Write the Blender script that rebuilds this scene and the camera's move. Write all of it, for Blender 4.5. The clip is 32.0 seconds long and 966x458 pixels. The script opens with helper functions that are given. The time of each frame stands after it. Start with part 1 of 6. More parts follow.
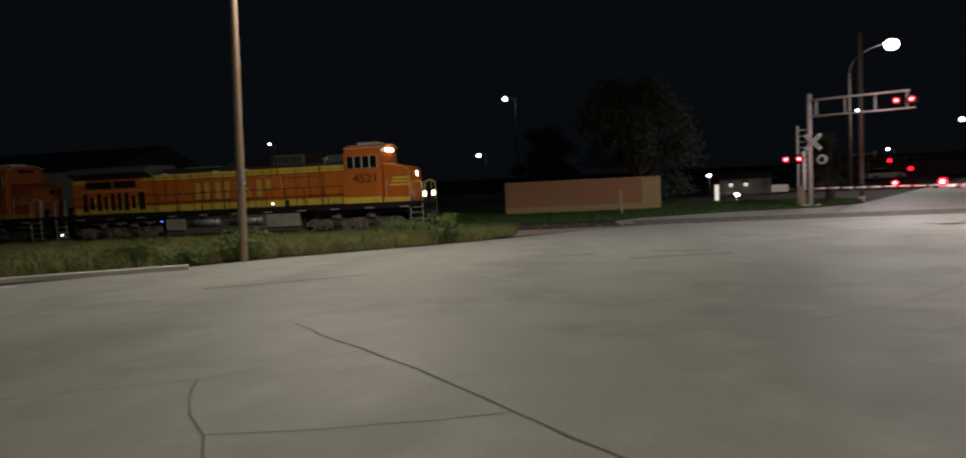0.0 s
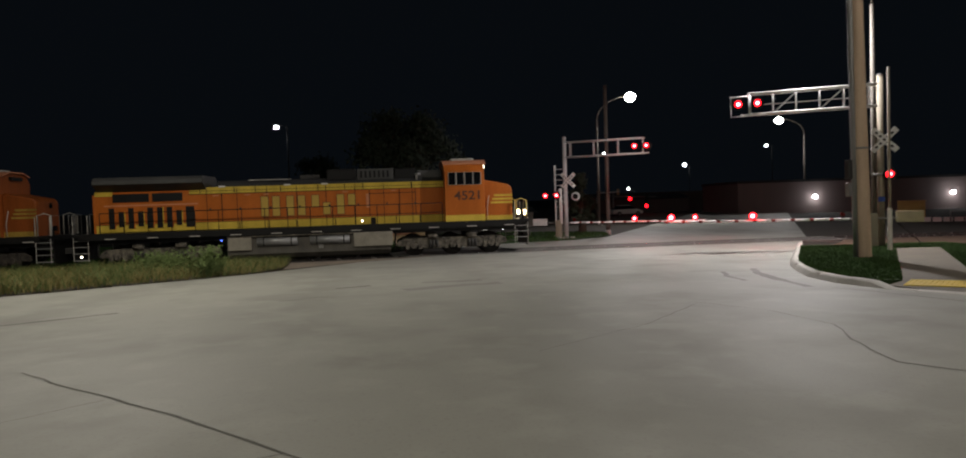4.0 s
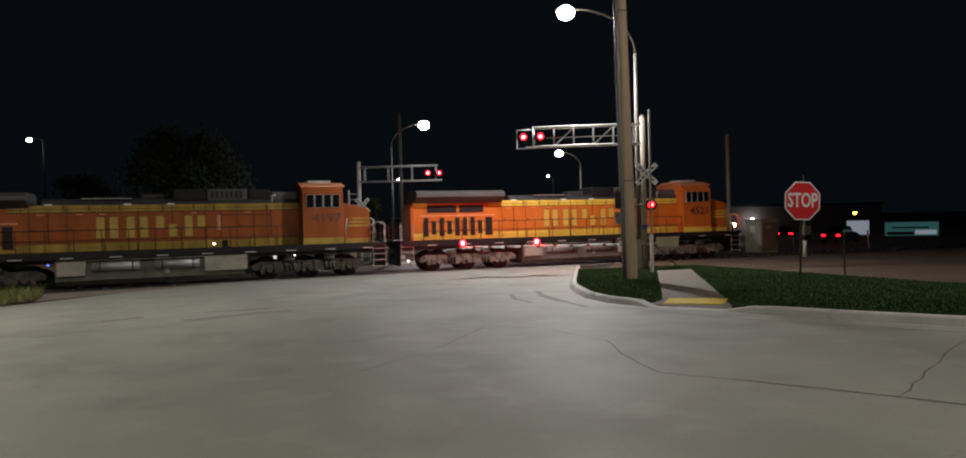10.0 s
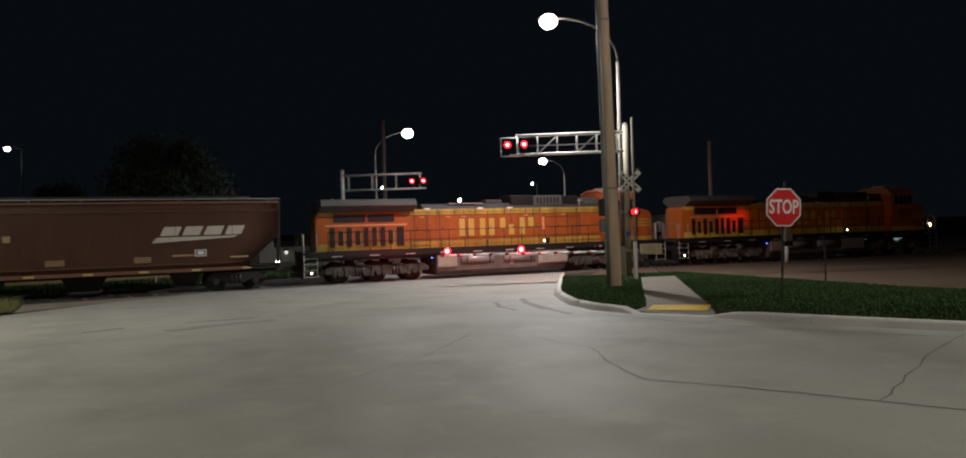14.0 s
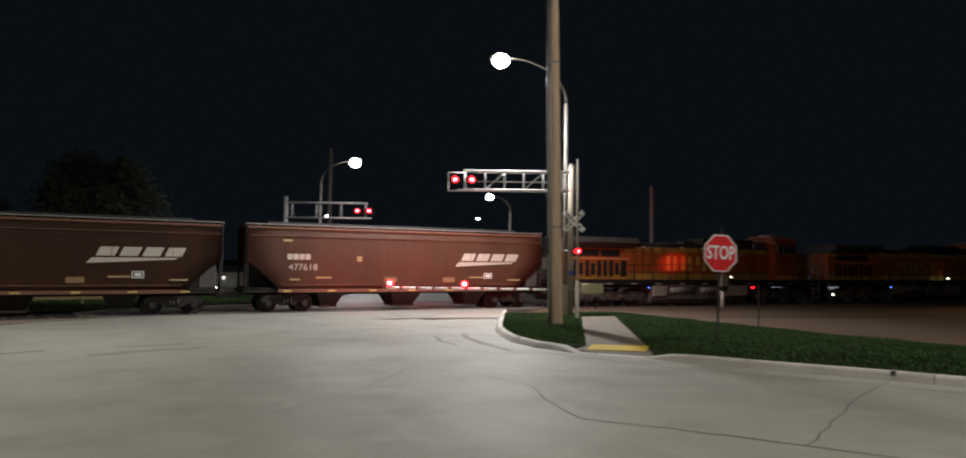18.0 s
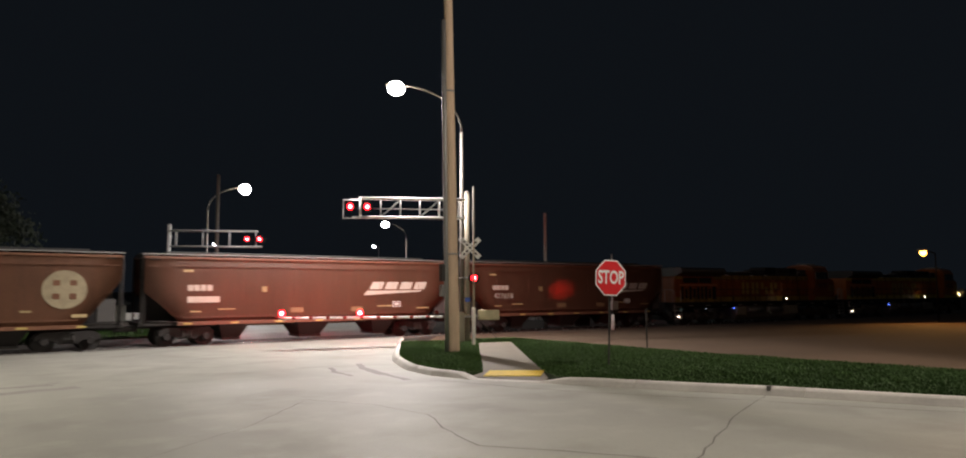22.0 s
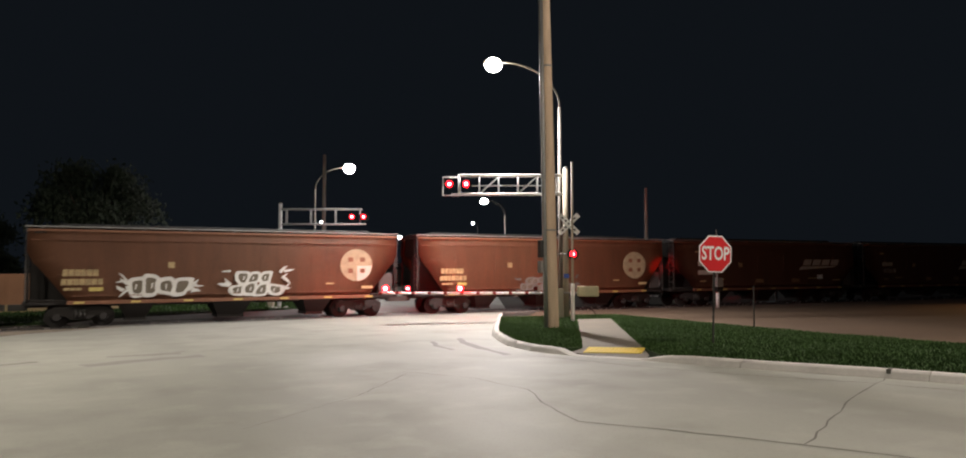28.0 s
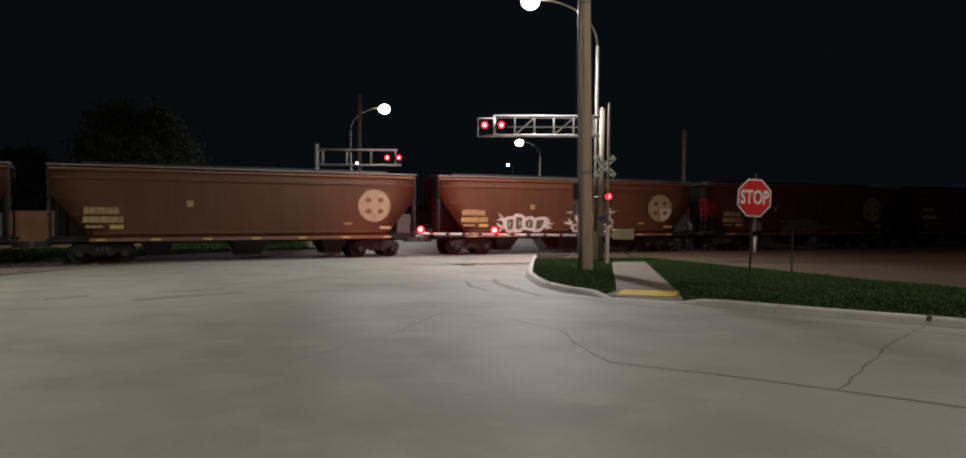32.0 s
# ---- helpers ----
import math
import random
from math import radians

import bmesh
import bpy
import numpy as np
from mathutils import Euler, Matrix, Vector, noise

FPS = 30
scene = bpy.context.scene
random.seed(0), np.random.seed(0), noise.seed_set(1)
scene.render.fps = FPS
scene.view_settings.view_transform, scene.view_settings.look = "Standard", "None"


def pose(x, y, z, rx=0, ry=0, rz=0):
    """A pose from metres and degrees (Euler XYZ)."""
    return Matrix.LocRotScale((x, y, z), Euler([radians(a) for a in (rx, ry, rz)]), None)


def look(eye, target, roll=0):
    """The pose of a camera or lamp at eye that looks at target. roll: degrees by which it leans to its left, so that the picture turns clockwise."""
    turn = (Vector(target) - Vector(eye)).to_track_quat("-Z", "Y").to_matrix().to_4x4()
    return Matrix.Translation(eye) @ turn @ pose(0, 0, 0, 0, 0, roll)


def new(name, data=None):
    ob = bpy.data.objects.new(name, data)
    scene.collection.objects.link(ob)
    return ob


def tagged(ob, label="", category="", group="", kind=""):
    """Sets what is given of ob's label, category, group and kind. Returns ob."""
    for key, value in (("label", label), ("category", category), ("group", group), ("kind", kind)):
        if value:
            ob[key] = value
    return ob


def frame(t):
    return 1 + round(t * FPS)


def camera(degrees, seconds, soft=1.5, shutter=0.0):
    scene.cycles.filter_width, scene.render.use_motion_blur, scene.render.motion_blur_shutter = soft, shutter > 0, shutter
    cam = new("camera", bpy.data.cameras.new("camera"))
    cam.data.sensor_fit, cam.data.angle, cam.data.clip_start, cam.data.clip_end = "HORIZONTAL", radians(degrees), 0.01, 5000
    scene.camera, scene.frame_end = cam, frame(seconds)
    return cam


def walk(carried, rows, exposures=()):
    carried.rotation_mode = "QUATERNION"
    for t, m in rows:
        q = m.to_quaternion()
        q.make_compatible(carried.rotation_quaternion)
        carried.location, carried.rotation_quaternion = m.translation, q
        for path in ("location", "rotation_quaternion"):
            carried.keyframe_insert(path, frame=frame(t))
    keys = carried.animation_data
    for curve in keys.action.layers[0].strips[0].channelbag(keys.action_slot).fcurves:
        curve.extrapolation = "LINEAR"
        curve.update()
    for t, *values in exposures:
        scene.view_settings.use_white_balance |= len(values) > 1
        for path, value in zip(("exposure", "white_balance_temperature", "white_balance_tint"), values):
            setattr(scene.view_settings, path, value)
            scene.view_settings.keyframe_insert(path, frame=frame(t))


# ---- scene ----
# ---- camera ----
cam = camera(68.3, 32.0, soft=1.8, shutter=0.5)
EYE = (0.0, 0.0, 2.62)
# seconds, pitch, roll, yaw of the hand-held camera
PATH = [
    (0, -4.04, 2.88, 10.04),
    (0.5, -4.49, 1.87, 4.96),
    (1, -3.67, 2.12, 3.07),
    (1.5, -3.07, 3.35, 3.72),
    (2, -3.13, 2.88, 4.71),
    (2.5, -3.41, 2.19, -0.12),
    (3, -3.35, 2.08, -2.87),
    (3.5, -2.92, 1.86, -5.98),
    (4, -2.22, 1.86, -7.95),
    (4.5, -2.17, 1.43, -10.55),
    (6.5, -1.24, 0.83, -16.43),
    (7, -1.04, 0.83, -18.55),
    (7.5, -0.81, 0.95, -19.51),
    (8, -0.87, 0.54, -20.42),
    (8.5, -0.88, 0.50, -22.21),
    (9, -0.85, 0.51, -23.35),
    (9.5, -0.84, 0.98, -23.72),
    (10, -0.64, 1.33, -24.37),
    (10.5, -0.51, 1.42, -24.53),
    (11, -0.80, 2.30, -23.57),
    (11.5, -1.01, 2.19, -21.05),
    (12, -0.76, 2.03, -20.61),
    (12.5, -0.24, 1.83, -20.42),
    (13, -0.17, 1.30, -22.08),
    (13.5, -0.18, 1.54, -24.38),
    (14, -0.04, 1.61, -25.63),
    (14.5, 0.31, 1.49, -27.37),
    (16.5, 0.35, -0.07, -27.68),
    (17, 1.16, 0.47, -24.50),
    (17.5, 2.31, -1.22, -24.96),
    (18, 2.68, -0.78, -30.12),
    (18.5, 2.68, -0.58, -33.48),
    (19, 2.64, -0.13, -35.99),
    (19.5, 2.39, -0.22, -40.18),
    (20, 2.25, -0.10, -43.37),
    (20.5, 1.86, 0.08, -45.20),
    (21, 1.32, 0.43, -45.77),
    (21.5, 2.85, 0.76, -42.61),
    (22, 4.91, 0.17, -38.40),
    (22.5, 5.67, 0.35, -37.63),
    (23, 5.65, 0.66, -37.21),
    (23.5, 4.60, -0.02, -34.72),
    (24, 4.11, 0.13, -34.38),
    (24.5, 4.08, 0.41, -34.11),
    (25, 4.43, -0.18, -33.51),
    (25.5, 4.19, 0.48, -32.81),
    (27.5, 4.30, 0.75, -30.66),
    (28, 3.02, 0.06, -30.49),
    (28.5, 1.40, 0.02, -30.42),
    (29, -0.34, -0.17, -30.53),
    (29.5, -1.10, -0.53, -30.47),
    (30, -1.11, -0.37, -30.07),
    (30.5, -1.25, -0.21, -28.83),
    (31, -1.32, -0.34, -28.08),
    (31.5, -1.43, -0.27, -27.73),
    (32, -1.68, -0.49, -27.71),
]
# seconds, stops, white balance
EXPOSURES = [(0, -0.02, 6700, 14), (3, 0.0, 6650, 13), (6, 0.0, 6500, 10), (9, 0.0, 6500, 10), (14.5, 0.05, 6500, 10), (17, 0.3, 6500, 10), (19, 0.58, 6550, 11), (21, 0.76, 6750, 13), (22.5, 0.96, 6950, 15), (25.5, 1.0, 6950, 15), (28, 1.04, 6850, 14), (29, 0.52, 6750, 13), (30, 0.17, 6800, 13), (32, 0.08, 6700, 12)]
walk(cam, [(t, pose(EYE[0], EYE[1], EYE[2], 90 + p, r, y)) for t, p, r, y in PATH], EXPOSURES)

# ---- world and light ----
world = bpy.data.worlds.new("night_sky")
world.use_nodes = True
scene.world = world
_bg = world.node_tree.nodes["Background"]
_bg.inputs["Color"].default_value = (0.48, 0.68, 0.95, 1)
_bg.inputs["Strength"].default_value = 0.0046
scene.view_settings.exposure = 0.0


def ground_z(y):
    """The pavement falls gently from the camera to the rails at z = 0."""
    return 0.92 - 0.0279 * min(max(y, 0.0), 33.0)


def street_light(x, y, z, watts, colour=(1.0, 0.94, 0.87), radius=0.24, spread=152, blend=0.7, throw=None):
    d = bpy.data.lights.new("street_light", "SPOT")
    d.energy, d.color, d.shadow_soft_size = watts, colour, radius
    d.spot_size, d.spot_blend = radians(spread), blend
    ob = new("street_light", d)
    ob.matrix_world = look((x, y, z), (x + throw[0], y + throw[1], z - 1)) if throw else pose(x, y, z)
    return ob


LAMPS = [  # head x, y, z, pole x, y, watts
    (17.08, 28.04, 12.13, 19.75, 26.5, 7700),
    (23.4, 65.0, 12.1, 20.6, 66.6, 3800),
    (52.0, 88.0, 12.1, 54.6, 86.5, 2000),
]
for hx, hy, hz, px, py, w in LAMPS:
    # the optics throw the light forward along the street
    near_lamp = hy < 50
    street_light(hx, hy, hz - 0.62, w, (0.965, 0.94, 0.945), spread=172 if near_lamp else 140, blend=0.83 if near_lamp else 0.7, throw=(-0.13, 0.07) if near_lamp else (-0.3, -0.85))
# lamps on the utility poles beside the street, and an unseen fill lamp added behind the camera
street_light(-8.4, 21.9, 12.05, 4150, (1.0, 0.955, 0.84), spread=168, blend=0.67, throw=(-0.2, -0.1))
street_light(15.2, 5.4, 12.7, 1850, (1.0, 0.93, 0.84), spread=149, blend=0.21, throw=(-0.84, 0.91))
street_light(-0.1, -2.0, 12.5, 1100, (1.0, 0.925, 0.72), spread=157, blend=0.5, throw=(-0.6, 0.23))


def red_light(x, y, z, watts, aim=None, wide=15):
    d = bpy.data.lights.new("red_signal_light", "SPOT" if aim else "POINT")
    d.energy, d.color, d.shadow_soft_size = watts, (1.0, 0.03, 0.03), 0.12
    ob = new("red_signal_light", d)
    ob.matrix_world = look((x, y, z), aim) if aim else pose(x, y, z)
    if aim:
        d.spot_size, d.spot_blend = radians(wide), 1.0


# glare of the gate lamps and of the mast's rear lamp on the passing train
red_light(15.35, 28.05, 1.75, 1100, (21.0, 35.4, 2.6), 110)
red_light(15.25, 27.6, 1.78, 10)
red_light(12.45, 29.7, 1.75, 500, (13.2, 35.4, 2.2), 90)
red_light(12.45, 29.3, 1.78, 10)
# stands in for the rear lamp, added lower where no lamp is built
red_light(20.4, 26.6, 0.9, 14000, (33.8, 34.0, 2.68), 6)
red_light(20.35, 26.6, 3.15, 260, (30.0, 34.2, 2.6), 80)
red_light(16.0, 42.6, 1.45, 15)
red_light(19.9, 40.3, 1.45, 15)
# sodium lamps over the dirt lot
for az, dist, z in ((70.1, 56, 4.55), (76.0, 52, 4.95)):
    sx, sy = math.sin(radians(az)), math.cos(radians(az))
    street_light(sx * dist, sy * dist, z, 600, (1.0, 0.52, 0.16), spread=130, blend=1.0, throw=(-1.6 * sx, -1.6 * sy))

# wall lamps of the long warehouse
for a in (9.3, 25.8, 33.9):
    d = bpy.data.lights.new("wall_light", "POINT")
    d.energy, d.color, d.shadow_soft_size = 60, (0.9, 0.95, 1.0), 0.15
    new("wall_light", d).matrix_world = pose(44 + 0.98 * a - 0.199 * 1.3, 84 - 0.199 * a - 0.98 * 1.3, 1.9)

# ---- materials ----
_mats = {}


def mat(name, colour, rough=0.6, metal=0.0, dark=0.6, scale=3.0, fine=40.0, bump=0.15, amount=0.5, random_shift=0.0, streak=False, sheen=0.5):
    """A worn surface: two scales of noise between the colour and a darker stain, with fine relief."""
    if name in _mats:
        return _mats[name]
    m = bpy.data.materials.new(name)
    m.use_nodes = True
    nt = m.node_tree
    b = nt.nodes["Principled BSDF"]
    b.inputs["Metallic"].default_value = metal
    b.inputs["Specular IOR Level"].default_value = sheen
    tc = nt.nodes.new("ShaderNodeTexCoord")
    mp = nt.nodes.new("ShaderNodeMapping")
    nt.links.new(tc.outputs["Object"], mp.inputs["Vector"])
    if streak:
        mp.inputs["Scale"].default_value = (1.0, 1.0, 0.18)
    n1 = nt.nodes.new("ShaderNodeTexNoise")
    n1.inputs["Scale"].default_value, n1.inputs["Detail"].default_value = scale, 6
    n2 = nt.nodes.new("ShaderNodeTexNoise")
    n2.inputs["Scale"].default_value, n2.inputs["Detail"].default_value = fine, 3
    nt.links.new(mp.outputs[0], n1.inputs["Vector"])
    nt.links.new(tc.outputs["Object"], n2.inputs["Vector"])
    mul = nt.nodes.new("ShaderNodeMath")
    mul.operation = "MULTIPLY_ADD"
    mul.inputs[1].default_value = 0.45
    nt.links.new(n2.outputs["Fac"], mul.inputs[0])
    nt.links.new(n1.outputs["Fac"], mul.inputs[2])
    rng = nt.nodes.new("ShaderNodeMapRange")
    rng.inputs["From Min"].default_value, rng.inputs["From Max"].default_value = 0.5, 0.95
    rng.inputs["To Min"].default_value, rng.inputs["To Max"].default_value = amount, 0.0
    nt.links.new(mul.outputs[0], rng.inputs["Value"])
    mix = nt.nodes.new("ShaderNodeMix")
    mix.data_type = "RGBA"
    mix.inputs["A"].default_value = (*colour, 1)
    mix.inputs["B"].default_value = (*[c * dark for c in colour], 1)
    nt.links.new(rng.outputs[0], mix.inputs["Factor"])
    out = mix.outputs["Result"]
    if random_shift:
        info = nt.nodes.new("ShaderNodeObjectInfo")
        hsv = nt.nodes.new("ShaderNodeHueSaturation")
        r2 = nt.nodes.new("ShaderNodeMapRange")
        r2.inputs["To Min"].default_value, r2.inputs["To Max"].default_value = 1 - random_shift, 1 + random_shift
        nt.links.new(info.outputs["Random"], r2.inputs["Value"])
        nt.links.new(r2.outputs[0], hsv.inputs["Value"])
        nt.links.new(out, hsv.inputs["Color"])
        out = hsv.outputs["Color"]
    nt.links.new(out, b.inputs["Base Color"])
    rr = nt.nodes.new("ShaderNodeMapRange")
    rr.inputs["To Min"].default_value, rr.inputs["To Max"].default_value = max(0.03, rough - 0.12), min(1, rough + 0.12)
    nt.links.new(n1.outputs["Fac"], rr.inputs["Value"])
    nt.links.new(rr.outputs[0], b.inputs["Roughness"])
    if bump:
        bp = nt.nodes.new("ShaderNodeBump")
        bp.inputs["Strength"].default_value, bp.inputs["Distance"].default_value = bump, 0.01
        nt.links.new(mul.outputs[0], bp.inputs["Height"])
        nt.links.new(bp.outputs[0], b.inputs["Normal"])
    _mats[name] = m
    return m


def glow(name, colour, strength):
    if name in _mats:
        return _mats[name]
    m = bpy.data.materials.new(name)
    m.use_nodes = True
    b = m.node_tree.nodes["Principled BSDF"]
    b.inputs["Base Color"].default_value = (*[c * 0.5 for c in colour], 1)
    b.inputs["Emission Color"].default_value = (*colour, 1)
    b.inputs["Emission Strength"].default_value = strength
    _mats[name] = m
    return m


def glass(name, tint=(0.02, 0.025, 0.03)):
    if name in _mats:
        return _mats[name]
    m = bpy.data.materials.new(name)
    m.use_nodes = True
    b = m.node_tree.nodes["Principled BSDF"]
    b.inputs["Base Color"].default_value = (*tint, 1)
    b.inputs["Roughness"].default_value = 0.06
    b.inputs["IOR"].default_value = 1.5
    _mats[name] = m
    return m




def concrete_street():
    """Old street concrete: broad worn lanes along the road, blotches, fine speckle, slight polish."""
    m = bpy.data.materials.new("street_concrete")
    m.use_nodes = True
    nt = m.node_tree
    b = nt.nodes["Principled BSDF"]
    tc = nt.nodes.new("ShaderNodeTexCoord")

    def noise_at(scale, detail, rot=0.0, stretch=(1, 1, 1)):
        mp = nt.nodes.new("ShaderNodeMapping")
        mp.inputs["Rotation"].default_value = (0, 0, rot)
        mp.inputs["Scale"].default_value = stretch
        nt.links.new(tc.outputs["Object"], mp.inputs["Vector"])
        n = nt.nodes.new("ShaderNodeTexNoise")
        n.inputs["Scale"].default_value, n.inputs["Detail"].default_value = scale, detail
        nt.links.new(mp.outputs[0], n.inputs["Vector"])
        return n.outputs["Fac"]

    def layer(colour_in, fac, lo, hi, target, most):
        r = nt.nodes.new("ShaderNodeMapRange")
        r.inputs["From Min"].default_value, r.inputs["From Max"].default_value = lo, hi
        r.inputs["To Max"].default_value = most
        nt.links.new(fac, r.inputs["Value"])
        mx = nt.nodes.new("ShaderNodeMix")
        mx.data_type = "RGBA"
        mx.inputs["B"].default_value = (*target, 1)
        nt.links.new(r.outputs[0], mx.inputs["Factor"])
        if isinstance(colour_in, tuple):
            mx.inputs["A"].default_value = (*colour_in, 1)
        else:
            nt.links.new(colour_in, mx.inputs["A"])
        return mx.outputs["Result"]

    lanes = noise_at(0.3, 4, radians(30), (1.0, 0.16, 1))
    blotch = noise_at(0.55, 6)
    grain = noise_at(26.0, 3)
    col = layer((0.325, 0.325, 0.283), lanes, 0.48, 0.7, (0.206, 0.206, 0.178), 0.65)
    col = layer(col, blotch, 0.5, 0.68, (0.215, 0.213, 0.18), 0.48)
    col = layer(col, noise_at(1.3, 6), 0.52, 0.68, (0.42, 0.42, 0.37), 0.32)
    col = layer(col, grain, 0.55, 0.8, (0.22, 0.21, 0.19), 0.5)
    nt.links.new(col, b.inputs["Base Color"])
    r = nt.nodes.new("ShaderNodeMapRange")
    r.inputs["To Min"].default_value, r.inputs["To Max"].default_value = 0.5, 0.74
    nt.links.new(blotch, r.inputs["Value"])
    nt.links.new(r.outputs[0], b.inputs["Roughness"])
    bp = nt.nodes.new("ShaderNodeBump")
    bp.inputs["Strength"].default_value, bp.inputs["Distance"].default_value = 0.12, 0.004
    nt.links.new(grain, bp.inputs["Height"])
    nt.links.new(bp.outputs[0], b.inputs["Normal"])
    return m


CONCRETE = concrete_street()
KERB = mat("kerb_concrete", (0.6, 0.575, 0.52), 0.8, dark=0.55, scale=1.2, fine=14, bump=0.3)
SEAL = mat("joint_seal", (0.155, 0.15, 0.13), 0.8, dark=0.5, scale=2, fine=20)
OIL = mat("oil_stain", (0.265, 0.258, 0.232), 0.7, dark=0.75, scale=1.6, fine=14, bump=0.05)
STAIN = mat("tyre_stain", (0.23, 0.22, 0.2), 0.75, dark=0.7, scale=0.8, fine=9)
WALK_CONCRETE = mat("walkway_concrete", (0.19, 0.165, 0.125), 0.8, dark=0.6, scale=1.0, fine=12, bump=0.2, amount=0.7)
YELLOW_PAD = mat("yellow_pad", (0.72, 0.5, 0.04), 0.65, dark=0.65, scale=4, fine=30)
SOIL = mat("soil", (0.045, 0.036, 0.026), 0.95, dark=0.5, scale=0.5, fine=6, bump=0.4)
GRAVEL = mat("gravel_lot", (0.125, 0.078, 0.048), 0.95, dark=0.55, scale=0.3, fine=12, bump=0.5)
BALLAST = mat("ballast", (0.05, 0.043, 0.037), 0.95, dark=0.4, scale=3, fine=18, bump=0.8)
LAWN = mat("lawn_soil", (0.03, 0.062, 0.015), 0.95, dark=0.5, scale=1.2, fine=25, bump=0.5)
GRASS = mat("grass_blades", (0.042, 0.1, 0.015), 0.8, dark=0.55, scale=1.5, fine=20, bump=0)
WEED = mat("dry_weeds", (0.25, 0.21, 0.07), 0.85, dark=0.5, scale=1.0, fine=15, bump=0)
WEED_GREEN = mat("green_weeds", (0.105, 0.15, 0.038), 0.8, dark=0.5, scale=1.0, fine=15, bump=0)
LEAF = mat("tree_leaves", (0.033, 0.05, 0.026), 0.9, dark=0.5, scale=0.6, fine=6, bump=0)
BARK = mat("bark", (0.09, 0.07, 0.05), 0.9, dark=0.5, scale=2, fine=20, bump=0.5, streak=True)
POLE_TAR = mat("tarred_pole_wood", (0.1, 0.075, 0.058), 0.85, dark=0.5, scale=4, fine=30, bump=0.5, streak=True)
POLE_PALE = mat("bleached_pole_wood", (0.68, 0.5, 0.345), 0.85, dark=0.5, scale=4, fine=30, bump=0.5, streak=True)
POLE_WOOD = mat("pole_wood", (0.27, 0.19, 0.125), 0.85, dark=0.55, scale=4, fine=30, bump=0.5, streak=True)
GALV = mat("galvanised_steel", (0.3, 0.295, 0.28), 0.5, 0.5, dark=0.75, scale=3, fine=30, bump=0.05)
LAMP_STEEL = mat("weathered_lamp_steel", (0.2, 0.18, 0.155), 0.75, 0.0, dark=0.7, scale=3, fine=30, bump=0.05)
MAST_PAINT = mat("weathered_mast_metal", (0.33, 0.285, 0.21), 0.7, 0.0, dark=0.65, scale=2, fine=24, bump=0.1, streak=True)
ALU = mat("bare_aluminium", (0.66, 0.66, 0.65), 0.4, 0.15, dark=0.8, scale=2, fine=30, bump=0.05)
WHEEL_DARK = mat("greasy_wheel_steel", (0.022, 0.019, 0.017), 0.8, 0.1, dark=0.5, scale=3, fine=25, bump=0.2)
DARK_STEEL = mat("dark_steel", (0.05, 0.047, 0.043), 0.6, 0.3, dark=0.5, scale=3, fine=25, bump=0.2)
RAIL_STEEL = mat("polished_rail", (0.5, 0.48, 0.46), 0.25, 0.9, dark=0.7, scale=4, fine=40, bump=0.03)
TIE = mat("tie_wood", (0.07, 0.055, 0.045), 0.9, dark=0.5, scale=3, fine=25, bump=0.4)
ORANGE = mat("orange_paint", (0.52, 0.14, 0.02), 0.4, dark=0.6, scale=1.6, fine=14, bump=0.04, amount=0.7, streak=True, sheen=0.22)
YELLOW = mat("yellow_paint", (0.7, 0.5, 0.07), 0.42, dark=0.5, scale=2.2, fine=14, bump=0.05, amount=0.6, streak=True, sheen=0.22)
# second locomotive's grimy paints, darkened further for the dim light it stands in
ORANGE_GRIMY_DIM = mat("grimy_dimmed_orange", (0.3, 0.078, 0.016), 0.5, dark=0.55, scale=1.6, fine=14, bump=0.05, amount=0.85, streak=True, sheen=0.22)
YELLOW_GRIMY_DIM = mat("grimy_dimmed_yellow", (0.4, 0.26, 0.05), 0.5, dark=0.45, scale=2.2, fine=14, bump=0.05, amount=0.95, streak=True, sheen=0.22)
BLACK_PAINT = mat("black_paint", (0.014, 0.0135, 0.013), 0.5, dark=0.6, scale=1.5, fine=20, bump=0.08, sheen=0.22)
ROOF_GREY = mat("dusty_roof_paint", (0.03, 0.03, 0.029), 0.6, dark=0.55, scale=1.2, fine=14, bump=0.1)
ROOF_PALE = mat("grey_roof_paint", (0.07, 0.07, 0.066), 0.6, dark=0.55, scale=1.2, fine=14, bump=0.1)
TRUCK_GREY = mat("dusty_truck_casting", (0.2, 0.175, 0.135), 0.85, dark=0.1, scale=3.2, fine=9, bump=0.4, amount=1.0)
# darker casting for the second locomotive, its low light put into the colour
TRUCK_DARK = mat("dimmed_truck_casting", (0.075, 0.062, 0.048), 0.85, dark=0.2, scale=3.2, fine=9, bump=0.4, amount=1.0)
TANK_GREY = mat("silver_tank", (0.3, 0.3, 0.29), 0.45, 0.4, dark=0.6, scale=2, fine=20, bump=0.1)
HOPPER_RED = mat("oxide_red_paint", (0.155, 0.068, 0.04), 0.55, dark=0.6, scale=2.4, fine=12, bump=0.05, amount=0.5, streak=True)
HOPPER_RED_OLD = mat("faded_oxide_paint", (0.18, 0.074, 0.036), 0.62, dark=0.55, scale=2.6, fine=10, bump=0.05, amount=0.55, streak=True)
# near black for grime, and for the shade under and between the cars
HOPPER_DARK = mat("grimy_shaded_steel", (0.02, 0.017, 0.015), 0.9, dark=0.5, scale=2, fine=18, bump=0.3)
